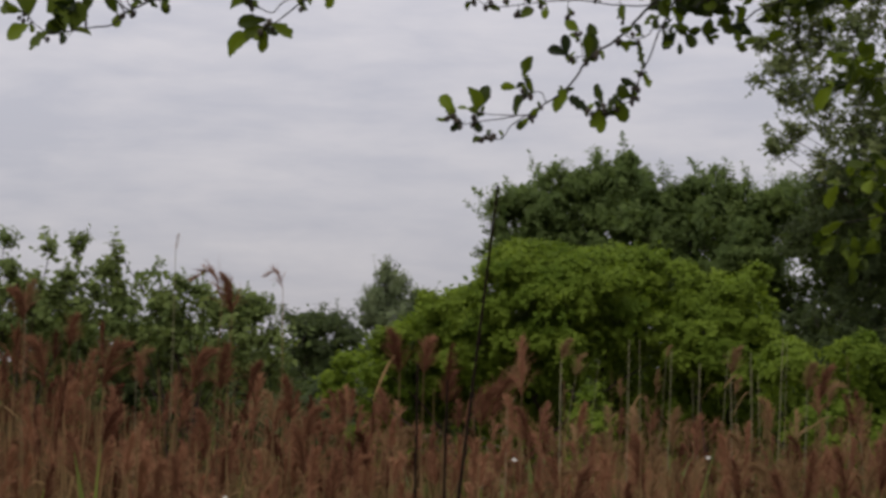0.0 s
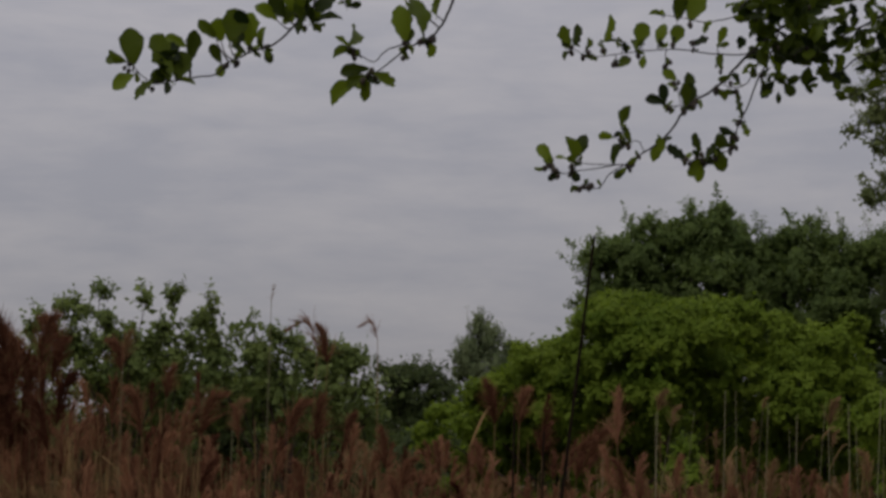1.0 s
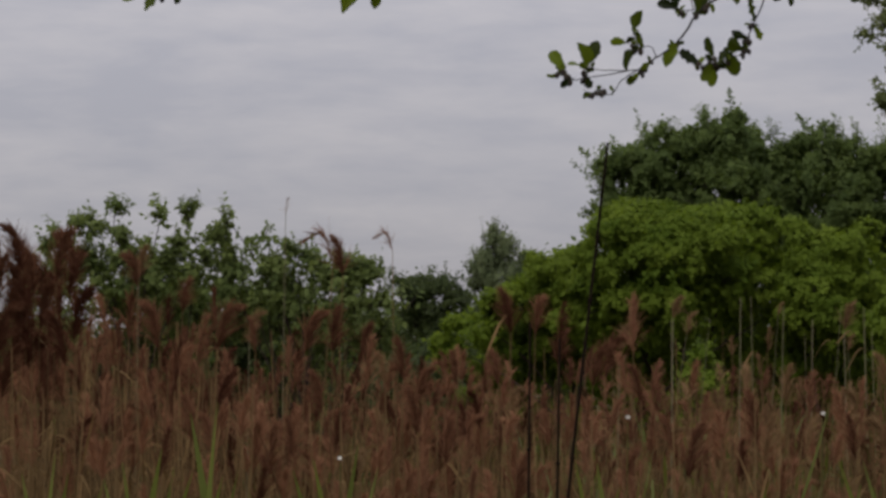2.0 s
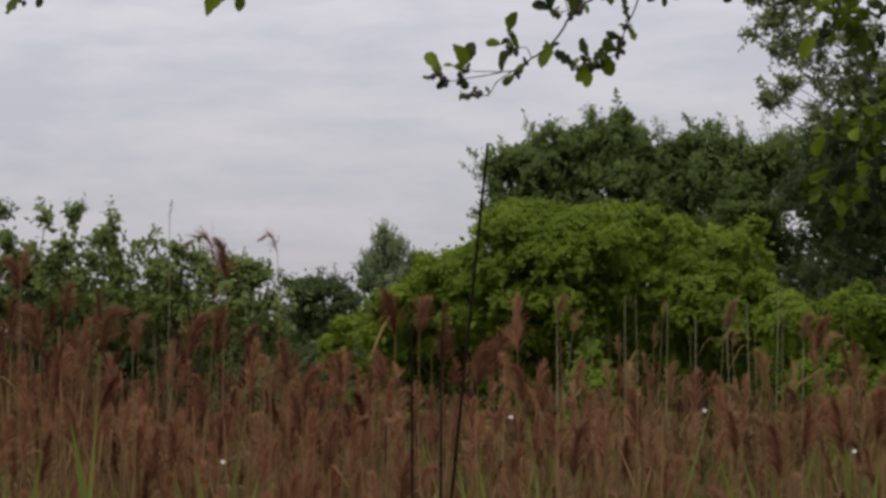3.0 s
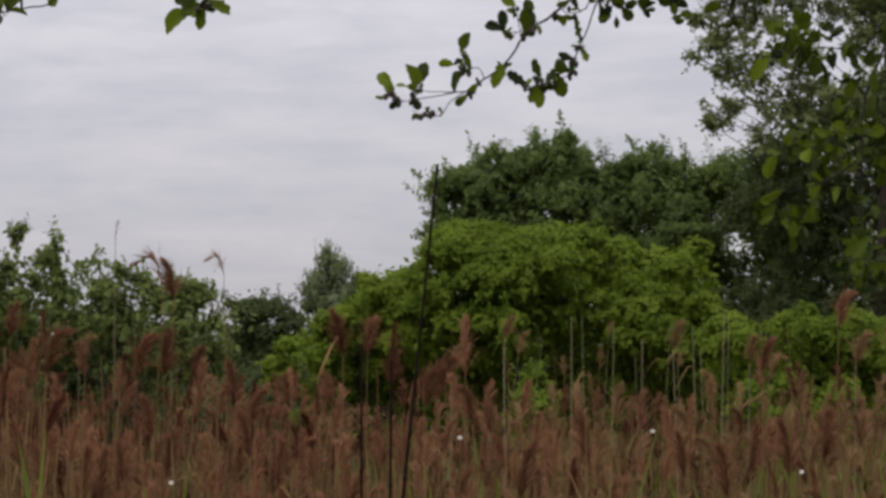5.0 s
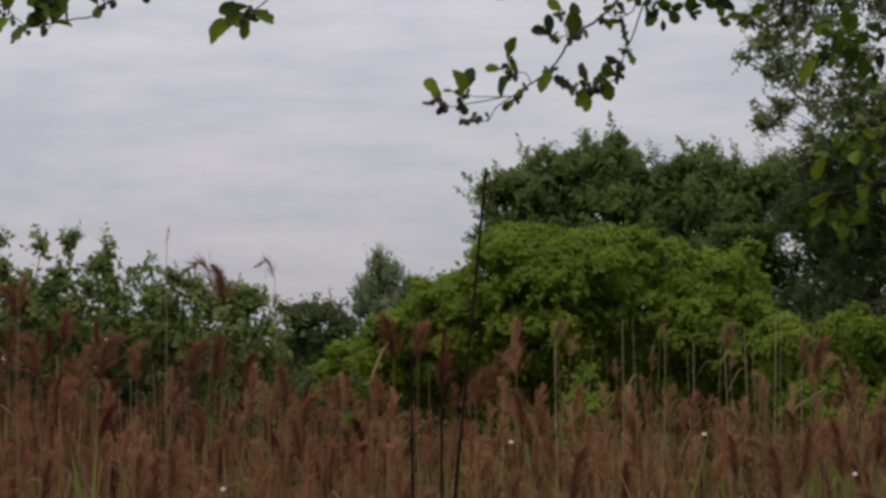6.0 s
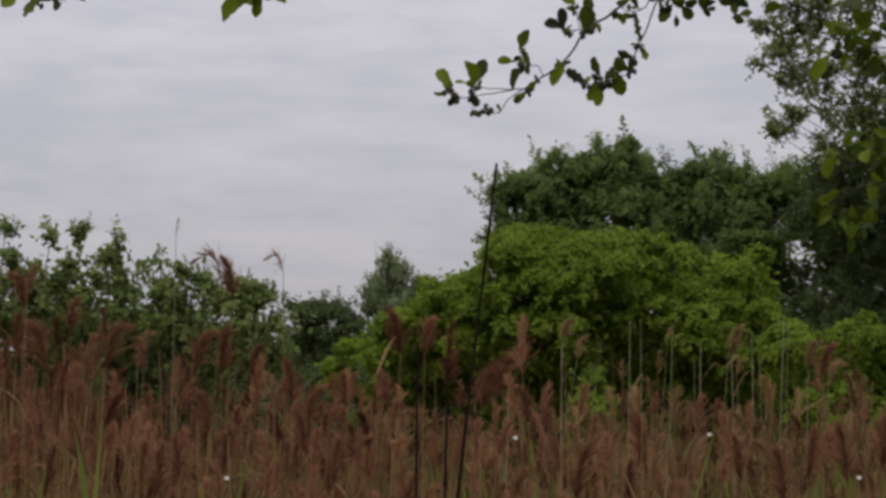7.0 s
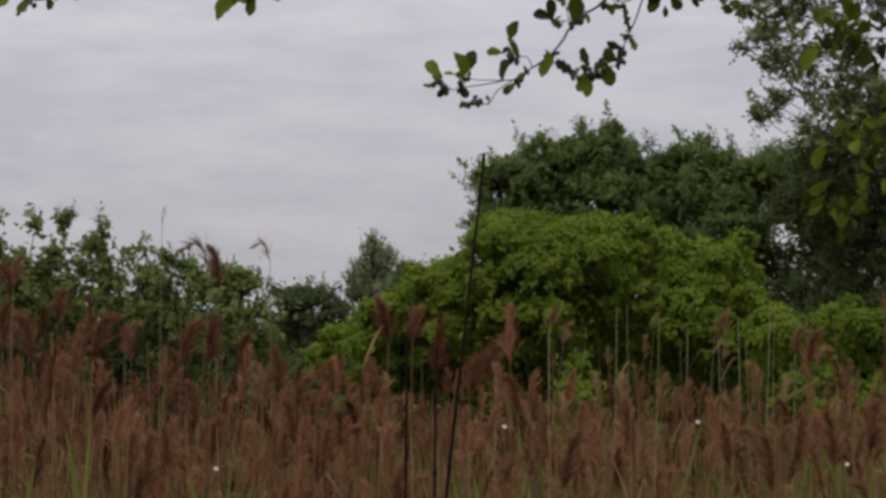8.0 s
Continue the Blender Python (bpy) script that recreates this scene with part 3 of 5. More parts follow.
woody("grey_willow_bush", np.random.default_rng(42), (-3.6, 30.6), at_depth(30.0,
      (-4.40, 4.14, 0.14, 0.0, 1.0), (-4.48, 3.92, 0.15, 0.1, 1.0), (-4.76, 3.78, 0.14, 0.0, 1.0), (-4.13, 3.80, 0.14, 0.0, 1.0), (-3.85, 3.92, 0.08, 0.0, 1.0), (-3.54, 3.68, 0.14, 0.0, 1.0), (-3.19, 3.62, 0.13, 0.0, 1.0), (-3.8, 3.5, 0.16, 0.1, 1.0),
      (-2.58, 3.47, 0.10, 0.0, 1.0), (-2.44, 3.35, 0.15, 0.1, 1.0), (-3.19, 3.41, 0.17, 0.1, 1.0), (-2.81, 3.49, 0.14, 0.1, 1.0), (-2.32, 3.08, 0.17, 0.0, 1.0), (-2.08, 2.92, 0.2, 0.1, 1.0), (-2.84, 3.34, 0.15, 0.0, 1.0), (-4.4, 3.38, 0.34, 0.2, 1.0), (-3.9, 3.2, 0.36, 0.2, 1.0), (-3.35, 3.1, 0.36, 0.1, 1.0), (-2.78, 2.92, 0.34, 0.0, 1.0), (-4.1, 2.85, 0.5, 1.1, 1.0), (-3.2, 2.5, 0.5, 1.3, 1.0), (-2.5, 2.55, 0.34, 0.6, 1.0), (-3.6, 1.8, 0.7, 1.8, 1.0)),
      0.10, M_LEFT, "grey-green willow bush stepping down beside the reeds", "bush", "grey willow bushes", 175, 10, 8, 0.18, 0.088, inner=800, **LOOSE)
woody("grey_willow_bush", np.random.default_rng(43), (-8.6, 33.0), at_depth(33.0,
      (-7.9, 2.4, 0.65, 0.0, 1.0), (-8.8, 2.5, 0.7, 0.0, 1.0), (-9.7, 2.5, 0.75, 0.0, 1.0), (-8.6, 1.5, 0.9, 0.0, 1.0)),
      0.10, M_LEFT, "low grey-green bush behind tall reeds", "bush", "grey willow bushes", 70, 20, 8, 0.2, 0.085, inner=1200, stems=4, up=0.7, clump_r=0.22)

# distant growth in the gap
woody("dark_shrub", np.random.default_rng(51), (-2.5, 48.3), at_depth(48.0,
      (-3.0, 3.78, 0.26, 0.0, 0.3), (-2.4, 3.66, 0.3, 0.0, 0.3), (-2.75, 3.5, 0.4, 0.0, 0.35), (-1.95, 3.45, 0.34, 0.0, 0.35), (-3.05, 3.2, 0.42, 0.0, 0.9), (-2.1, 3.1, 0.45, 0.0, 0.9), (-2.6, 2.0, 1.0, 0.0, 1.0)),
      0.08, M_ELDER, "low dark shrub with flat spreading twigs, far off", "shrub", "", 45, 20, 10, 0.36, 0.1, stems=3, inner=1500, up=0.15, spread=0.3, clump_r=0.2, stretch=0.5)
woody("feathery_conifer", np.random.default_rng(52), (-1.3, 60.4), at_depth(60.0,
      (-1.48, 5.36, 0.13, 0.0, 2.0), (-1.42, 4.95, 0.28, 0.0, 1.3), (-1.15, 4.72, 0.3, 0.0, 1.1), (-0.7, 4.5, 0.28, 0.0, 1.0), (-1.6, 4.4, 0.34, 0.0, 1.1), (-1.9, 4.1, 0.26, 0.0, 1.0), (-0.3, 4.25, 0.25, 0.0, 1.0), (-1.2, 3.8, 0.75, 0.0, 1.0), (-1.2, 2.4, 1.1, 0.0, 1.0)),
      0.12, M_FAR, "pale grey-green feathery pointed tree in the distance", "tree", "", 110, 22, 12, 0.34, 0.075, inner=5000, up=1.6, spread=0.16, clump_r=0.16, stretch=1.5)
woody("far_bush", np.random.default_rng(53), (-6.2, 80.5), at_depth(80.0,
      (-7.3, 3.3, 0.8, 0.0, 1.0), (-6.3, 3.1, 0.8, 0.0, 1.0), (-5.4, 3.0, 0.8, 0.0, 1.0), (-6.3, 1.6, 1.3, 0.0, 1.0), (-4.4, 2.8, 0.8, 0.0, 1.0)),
      0.12, M_FAR, "pale green bush across the marsh, haze put into its leaf colour", "bush", "", 40, 16, 8, 0.35, 0.16, stems=3, inner=1000, clump_r=0.35)


# ---------------------------------------------------------------- reeds
def plume_parts(rng, top, way, size, fullness=44, droop=0.0, fine=1.0):
    """A silky seed head: many fine branchlets that leave a nodding axis and let their tips hang to one side. top: where the stalk ends, way: the side to which it nods."""
    s = Sheaf()
    way = np.asarray(way, float)
    axis = bend([top, top + np.array((0, 0, 0.5)) * size + way * (0.03 + 0.2 * droop) * size, top + np.array((0, 0, 0.88 - 0.55 * droop)) * size + way * (0.1 + 0.6 * droop) * size], 4)
    s.add(*tube(axis, np.linspace(0.0025, 0.001, len(axis)), 3), 0, 0.3)
    f = rng.uniform(0, 0.92, fullness) ** 1.1
    k = f * (len(axis) - 1)
    lo = k.astype(int)
    a = axis[lo] + (axis[lo + 1] - axis[lo]) * (k - lo)[:, None]
    run = unit(axis[lo + 1] - axis[lo])
    out = rng.normal(size=(fullness, 3)) * (1, 1, 0.2)
    out = unit(out + way * 0.7)
    length = size * (0.12 + 0.43 * (1 - f)) * rng.uniform(0.4, 1.1, fullness)
    spread = rng.uniform(0.03, 1.0, fullness) * (1 - 0.35 * droop) * (1 - 0.4 * f)
    d = unit(run + out * spread[:, None])
    p1 = a + d * (length * 0.5)[:, None] + rng.normal(0, 0.02 * size, (fullness, 3))
    hang = (rng.uniform(0.0, 0.6, fullness) * (1 - f))[:, None]
    p2 = p1 + unit(d + out * 0.1 + way * 0.12 - np.array((0, 0, 1)) * hang) * (length * 0.55)[:, None]
    side = unit(np.cross(d, rng.normal(size=(fullness, 3))))
    w = (min(size, 0.27) * rng.uniform(0.014, 0.034, fullness) * fine)[:, None] / 2
    v = np.stack([a - side * w * 0.4, a + side * w * 0.4, p1 - side * w, p1 + side * w, p2 - side * w * 0.35, p2 + side * w * 0.35], 1)
    i = np.arange(fullness)[:, None] * 6
    q = np.concatenate([i + (0, 1, 3, 2), i + (2, 3, 5, 4)])
    base = 0.36 + rng.normal(0, 0.09, fullness)
    tone = np.clip(base[:, None] + np.array((-0.15, -0.15, 0.06, 0.06, 0.3, 0.3)) * rng.uniform(0.4, 1.2, (fullness, 1)), 0, 1)
    s.add(v, q, 0, tone.ravel())
    return s


def blade_parts(rng, foot, way, length, width, lift, droop, tone=0.5):
    """A long narrow grass blade that arches over."""
    s = Sheaf()
    t = np.linspace(0, 1, 6)
    p = np.asarray(foot) + np.outer(t * (1 - 0.25 * t) * length * (1 - lift * 0.6), way) + np.outer(length * (lift * t - droop * t ** 2.6), (0, 0, 1))
    side = unit(np.cross(way, (0, 0, 1)) + rng.normal(0, 0.5, 3))
    v, q = ribbon(p, width * np.array((0.55, 0.95, 1.0, 0.85, 0.55, 0.08)), side)
    s.add(v, q, 0, np.clip(tone + rng.normal(0, 0.1), 0, 1))
    return s


def reed_arrays(rng, height, plume=0.26, leaves=3, fullness=44, lean=0.06, fine=0.8):
    """One dead reed: slots 0 stalk, 1 plume, 2 blade."""
    s = Sheaf()
    ang = rng.normal(0, 0.9)
    way = np.array((math.cos(ang), math.sin(ang), 0))
    top = np.array((0, 0, height - plume * 0.9)) + way * height * lean
    path = bend([(0, 0, -0.05), top * (0.45, 0.45, 0.55), top], 3)
    v, q = tube(path, np.linspace(0.0042, 0.0024, len(path)), 3)
    s.add(v, q, 0, rng.uniform(0.1, 0.9))
    if plume:
        v, q, _, t = plume_parts(rng, top, unit(way + (0.2, 0, 0)), plume, fullness, max(0.0, rng.normal(0.16, 0.2)), fine).arrays()
        s.add(v, q, 1, t)
    for b in range(leaves):
        h = rng.uniform(0.45, 0.86)
        a2 = rng.uniform(0, 2 * np.pi)
        foot = top * (h * h, h * h, h)
        v, q, _, t = blade_parts(rng, foot, np.array((math.cos(a2), math.sin(a2), 0)), rng.uniform(0.2, 0.45), rng.uniform(0.007, 0.013), rng.uniform(0.8, 1.1), rng.uniform(0.0, 0.5)).arrays()
        s.add(v, q, 2, t)
    return s.arrays()


def bed_height(x, y):
    """How tall the reeds stand: taller to one side of the bed."""
    return 2.14 - 0.008 * (y - 12) + 0.26 * np.clip(-x / 0.2 / np.maximum(y, 1), -0.12, 1) + 0.08 * np.sin(x * 2.3 + y * 0.6) + 0.06 * np.sin(x * 0.9 - y * 1.1)


def scatter(rng, variants, places, heights, base_h, slots, name, label, category, tilt=0.05, left_darken=0.0):
    """Many plants in one mesh: each is a turned, leaned and scaled variant with its own tone."""
    s = Sheaf()
    for (x, y), h in zip(places, heights):
        v, q, m, t = variants[rng.integers(len(variants))]
        a = rng.normal(0, 1.0) + (np.pi if rng.random() < 0.4 else 0)
        k = h / base_h
        c, d = math.cos(a), math.sin(a)
        w = np.stack([v[:, 0] * c - v[:, 1] * d, v[:, 0] * d + v[:, 1] * c, v[:, 2] * k], 1)
        w[:, :2] += np.outer(w[:, 2], rng.normal(0, tilt, 2))
        w += (x, y, float(ground_height(x, y)))
        # tone also drops towards negative x and rises on the nearest plants
        s.add(w, q, m, np.clip(t + rng.normal(-0.05, 0.25) + 0.16 * math.sin(x * 2.6 + y * 0.8) * math.sin(x * 0.8 - y * 1.3) + 0.1 * max(0.0, min(1.0, (11 - y) / 3)) - left_darken * min(1, max(0, -x / y / 0.15)), 0, 1))
    ob = new(name, s.mesh(name, slots))
    return tagged(ob, label, category, kind="stuff")


def wedge(rng, n, near, far, half=0.26):
    """Places spread evenly over the part of the bed between two distances."""
    y = np.sqrt(rng.uniform(near ** 2, far ** 2, n))
    return np.stack([rng.uniform(-half, half, n) * y + rng.normal(0, 0.05, n), y], 1)


rng = np.random.default_rng(7)
BED_VARIANTS = [reed_arrays(rng, 2.3, rng.uniform(0.16, 0.27), int(rng.integers(2, 5)), 130, rng.uniform(0.01, 0.09), 0.75) for _ in range(26)]
FAR_VARIANTS = [reed_arrays(rng, 2.3, rng.uniform(0.16, 0.27), 2, 64, rng.uniform(0.01, 0.09), 1.3) for _ in range(16)]
BARE_VARIANTS = [reed_arrays(rng, 2.3, 0.0, int(rng.integers(3, 6)), 0, rng.uniform(0.01, 0.08)) for _ in range(10)]
for variants, number, near, far, name, label in ((BED_VARIANTS, 430, 10.6, 13.5, "reed_bed", "dense dead reeds with reddish brown feathery plumes"), (FAR_VARIANTS, 560, 13.5, 19.0, "far_reed_bed", "dead reeds with brown plumes at the back of the bed")):
    places = wedge(rng, number, near, far)
    faded = rng.random(number) < np.clip(places[:, 0] / places[:, 1] * 4 + 0.08, 0.05, 0.5)
    for chosen, mat, name, label in ((places[~faded], M_PLUME, name, label), (places[faded], M_PLUME_TAN, "faded_" + name, "dead reeds with faded tan plumes among the brown ones")):
        scatter(rng, variants, chosen, bed_height(chosen[:, 0], chosen[:, 1]) * rng.normal(0.98, 0.09, len(chosen)), 2.3, [M_STALK, mat, M_BLADE], name, label, "reeds", left_darken=0.25)
places = wedge(rng, 2300, 8.2, 19.0)
scatter(rng, BARE_VARIANTS, places, bed_height(places[:, 0], places[:, 1]) * rng.normal(0.9, 0.1, len(places)), 2.3,
        [M_STALK, M_PLUME, M_BLADE], "reed_stalks", "bare dry tan reed stalks and leaves", "reeds")


def shoot_arrays(rng, height):
    """A young green reed shoot: slot 0 blades."""
    s = Sheaf()
    v, q = tube([(0, 0, 0), (0.01, 0, height * 0.5), (0.015, 0.01, height * 0.9)], [0.004, 0.0035, 0.002], 3)
    s.add(v, q, 0, 0.4)
    for b in range(5):
        h = rng.uniform(0.35, 0.9)
        a = rng.uniform(0, 2 * np.pi)
        v, q, _, t = blade_parts(rng, (0.01, 0, height * h), np.array((math.cos(a), math.sin(a), 0)), rng.uniform(0.25, 0.45), rng.uniform(0.012, 0.02), rng.uniform(0.75, 1.1), rng.uniform(0.0, 0.4)).arrays()
        s.add(v, q, 0, t)
    return s.arrays()


SHOOTS = [shoot_arrays(rng, 1.6) for _ in range(10)]
places = wedge(rng, 650, 8.4, 24.0)
right = wedge(rng, 1250, 8.0, 18.0)
right = right[right[:, 0] > right[:, 1] * rng.uniform(-0.05, 0.12, len(right))]
places = np.concatenate([places, right])
scatter(rng, SHOOTS, places, np.concatenate([rng.normal(1.62, 0.16, len(places) - len(right)), rng.normal(1.88, 0.15, len(right))]), 1.6, [M_GREEN], "young_reeds", "young green reed shoots among the dead stalks", "reeds")


def single_reed(rng, x, y, top_z, lean, plume, label, stalk_r=0.004, droop=0.0, stalk_mat=None, plume_tone=0.0, leaves=2, nod=1.0, name="reed", full=200, plume_mat=None):
    """A reed that stands clear of the bed: stalk, plume and blades are parts."""
    g = float(ground_height(x, y))
    top_ob = thing(name, (x - lean, y, g), label, "reed", "single tall reeds")
    H = top_z - g - plume * 0.9
    end = np.array((lean, 0, H))
    path = bend([(0, 0, -0.05), (lean * 0.45, 0.01, H * 0.5), end], 6)
    s = Sheaf()
    s.add(*tube(path, np.linspace(stalk_r * 1.3, stalk_r * 0.7, len(path)), 6), 0, rng.uniform(0.3, 0.8))
    for k in range(2, len(path) - 1, 2):
        ring = np.stack([path[k] - (0, 0, 0.006), path[k], path[k] + (0, 0, 0.006)])
        s.add(*tube(ring, [stalk_r, stalk_r * 1.5, stalk_r], 6), 0, 0.2)
    part("stalk", s, [stalk_mat or M_STALK], top_ob)
    if plume:
        p = plume_parts(rng, end, np.array((nod, 0.1, 0)), plume, full, droop, 0.5)
        p.t = [np.clip(t + plume_tone, 0, 1) for t in p.t]
        part("plume", p, [plume_mat or M_PLUME], top_ob)
    for b in range(leaves):
        h = rng.uniform(0.6, 0.93)
        a = rng.choice((-1, 1))
        bl = blade_parts(rng, (lean * h * h, 0, H * h), unit((a, rng.normal(0, 0.3), 0)), rng.uniform(0.2, 0.36), rng.uniform(0.009, 0.015), rng.uniform(0.5, 0.95), rng.uniform(0.3, 1.1), 0.6)
        part("blade", bl, [M_BLADE], top_ob)
    return top_ob


rng = np.random.default_rng(19)
# tall reeds that show against the bushes and the sky: x, distance, top height, lean, plume length
TALL = [
    (-1.579, 13.0, 3.437, 0.03, 0.12, "wisp"), (-1.096, 11.0, 3.225, 0.16, 0.2, "arch"), (-1.045, 11.0, 3.13, 0.10, 0.25, "full"), (-0.934, 13.0, 3.29, -0.04, 0.14, "arch"), (-0.175, 10.0, 2.84, 0.02, 0.25, "full"),
    (-0.064, 10.0, 2.81, 0.03, 0.22, "full"), (0.625, 11.0, 2.83, 0.02, 0.15, "tan"), (1.617, 12.0, 2.82, -0.06, 0.20, "tan"), (2.04, 12.0, 2.74, 0.05, 0.2, "tan"), (1.143, 13.0, 2.84, 0.02, 0.0, "bare"),
    (1.397, 13.0, 2.78, 0.05, 0.0, "bare"), (1.87, 13.0, 2.78, -0.06, 0.0, "bare"), (1.446, 12.0, 2.70, 0.03, 0.0, "bare"), (-2.096, 11.0, 3.06, 0.04, 0.24, "full"), (-1.864, 11.0, 2.91, 0.05, 0.22, "full"),
]
TALL += [
    (0.20, 10.0, 2.61, 0.05, 0.27, "full"), (0.26, 10.2, 2.66, -0.03, 0.28, "full"), (-2.277, 12.0, 3.11, 0.03, 0.2, "tan"), (-1.805, 10.0, 2.80, 0.04, 0.30, "full"), (-1.537, 10.0, 2.80, -0.03, 0.30, "full"),
    (-1.521, 11.0, 2.76, 0.02, 0.2, "tan"), (-1.126, 10.0, 2.76, 0.04, 0.27, "full"), (-0.998, 10.0, 2.75, -0.05, 0.25, "full"), (-0.948, 11.0, 2.68, 0.03, 0.22, "full"), (-0.252, 11.0, 2.55, 0.02, 0.22, "full"),
    (-0.463, 11.0, 2.53, 0.03, 0.2, "full"), (0.042, 10.0, 2.65, 0.01, 0.2, "full"), (0.357, 11.0, 2.70, 0.03, 0.2, "tan"), (2.587, 11.0, 2.82, -0.05, 0.28, "tan"), (2.325, 11.0, 2.96, 0.04, 0.25, "full"),
]
TALL += [(1.935, 11.0, 2.72, -0.08, 0.22, "full"), (2.063, 13.0, 2.87, 0.08, 0.0, "bare"), (2.5, 11.4, 2.76, 0.05, 0.24, "tan"), (-0.70, 10.5, 2.60, 0.02, 0.24, "full"), (-0.62, 10.2, 2.5, -0.04, 0.24, "full")]
for k in range(26):
    y = 9.15 + 0.055 * (k % 8) + (1.0 if k % 5 == 0 else 0.0)
    TALL.append((-(0.219 + 0.042 * ((k * 0.618) % 1.0)) * y, y, 3.14 - 0.56 * k / 25, rng.normal(0.01, 0.035), rng.uniform(0.27, 0.31), "stand"))
REED_LABELS = {"wisp": "tall straight reed with a thin pale frayed tip", "arch": "tall dead reed with a thin drooping tassel", "full": "tall dead reed with a full reddish brown plume", "tan": "dead reed with a pale tan ragged plume",
               "bare": "tall bare pale reed stalk", "stand": "dark reed with a heavy drooping plume in a tight stand"}
DROOP = {"wisp": (0.0, 0.05), "arch": (0.95, 1.05), "full": (0.08, 0.42), "tan": (0.1, 0.45), "bare": (0, 0), "stand": (0.15, 0.55)}
PLUME_TONE = {"wisp": 0.35, "arch": 0.15, "full": -0.12, "tan": 0.1, "bare": 0, "stand": -0.36}
for k, (x, y, z, lean, pl, form) in enumerate(TALL):
    reed = single_reed(rng, x, y, z, lean, pl * (1.4 if form == "arch" else 1.0), REED_LABELS[form], stalk_r=0.0028, droop=rng.uniform(*DROOP[form]), plume_tone=PLUME_TONE[form] + rng.normal(0, 0.12),
                       nod=-0.9 if form == "arch" else rng.choice((-0.8, 0.6, 1.0)) if form != "stand" else rng.choice((-0.9, 0.7)), full={"wisp": 40, "arch": 110}.get(form, 420), leaves=1 if form in ("wisp", "arch") else 2, plume_mat=M_PLUME_TAN if form in ("wisp", "tan") else None, stalk_mat=M_STALK_PALE if form in ("wisp", "bare", "tan") else None)
    if k == 4:
        p = bend([(0.0, -0.03, 2.70), (-0.03, -0.04, 2.66), (-0.065, -0.05, 2.58), (-0.10, -0.05, 2.49)], 3)
        sh = Sheaf()
        sh.add(*ribbon(p, 0.017 * np.array((0.3, 0.5, 0.7, 0.85, 0.95, 1.0, 0.9, 0.7, 0.4, 0.1)), unit((0.85, -0.4, 0.3))), 0, 1.0)
        part("blade", sh, [M_BLADE], reed, "pale hanging dry blade")
# dark stalks that rise across the view
single_reed(rng, 0.197, 7.5, 3.27, 0.32, 0.0, "long thin dark stalk rising above the reeds", stalk_r=0.0068, stalk_mat=M_STALK_DARK, leaves=0, name="dark_stalk")
single_reed(rng, 0.033, 7.5, 2.72, 0.03, 0.14, "dark reed stalk with a broken plume", stalk_r=0.0058, stalk_mat=M_STALK_DARK, plume_tone=-0.4, leaves=0, name="dark_stalk")
single_reed(rng, -0.07, 7.5, 2.65, 0.01, 0.0, "dark bare reed stalk", stalk_r=0.0058, stalk_mat=M_STALK_DARK, leaves=0, name="dark_stalk")


def green_reed(rng, x, y, top_z, lean, blades):
    """A fresh green reed close by, of which only the broad blades reach into view."""
    g = float(ground_height(x, y))
    ob = thing("green_reed", (x, y, g), "fresh green reed with broad upright blades", "reed", "fresh green reeds")
    H = top_z - g
    s = Sheaf()
    s.add(*tube([(0, 0, -0.05), (0, 0, H * 0.4), (lean * 0.3, 0, H * 0.72)], [0.006, 0.005, 0.003], 6), 0, 0.3)
    part("stalk", s, [M_GREEN], ob)
    for b in range(blades):
        t = Sheaf()
        f = np.linspace(0, 1, 8)
        w = (b - (blades - 1) / 2) * 0.10 + rng.normal(0, 0.02)
        foot = np.array((lean * 0.25, 0, H * rng.uniform(0.5, 0.65)))
        tip = np.array((lean + w, rng.normal(0, 0.05), H * (1 - abs(w) * 0.25 - 0.02 * rng.random())))
        p = foot + np.outer(f, tip - foot) + np.outer(np.sin(f * np.pi) * 0.05, (-np.sign(w + lean) * 0.6, 0.2, 0))
        v, q = ribbon(p, 0.036 * np.array((0.5, 0.8, 1, 1, 0.9, 0.7, 0.42, 0.05)), unit(np.array((0.9, rng.normal(0, 0.4), 0.1))))
        t.add(v, q, 0, rng.uniform(0.3, 0.9))
        part("blade", t, [M_GREEN], ob)
    return ob


for x, y, z, lean, n in [(-1.30, 6.9, 2.27, 0.02, 4), (-1.06, 6.9, 2.42, -0.05, 2), (-1.14, 6.8, 2.20, 0.12, 2), (-0.68, 6.8, 2.30, 0.01, 4), (-0.94, 6.7, 2.18, 0.04, 3), (0.20, 6.6, 2.26, -0.12, 2),
                         (0.50, 6.6, 2.20, 0.10, 2), (1.17, 6.9, 2.26, -0.18, 3), (1.34, 6.9, 2.28, 0.12, 4), (1.50, 6.8, 2.20, 0.05, 4), (-1.62, 6.9, 2.24, 0.05, 4), (0.88, 6.8, 2.16, 0.06, 3), (1.66, 6.9, 2.32, -0.02, 4), (-0.2, 6.7, 2.14, 0.05, 3),
                         (-0.42, 6.8, 2.12, -0.06, 3), (1.04, 6.7, 2.14, 0.03, 3)]:
    green_reed(rng, x, y, z, lean, n)


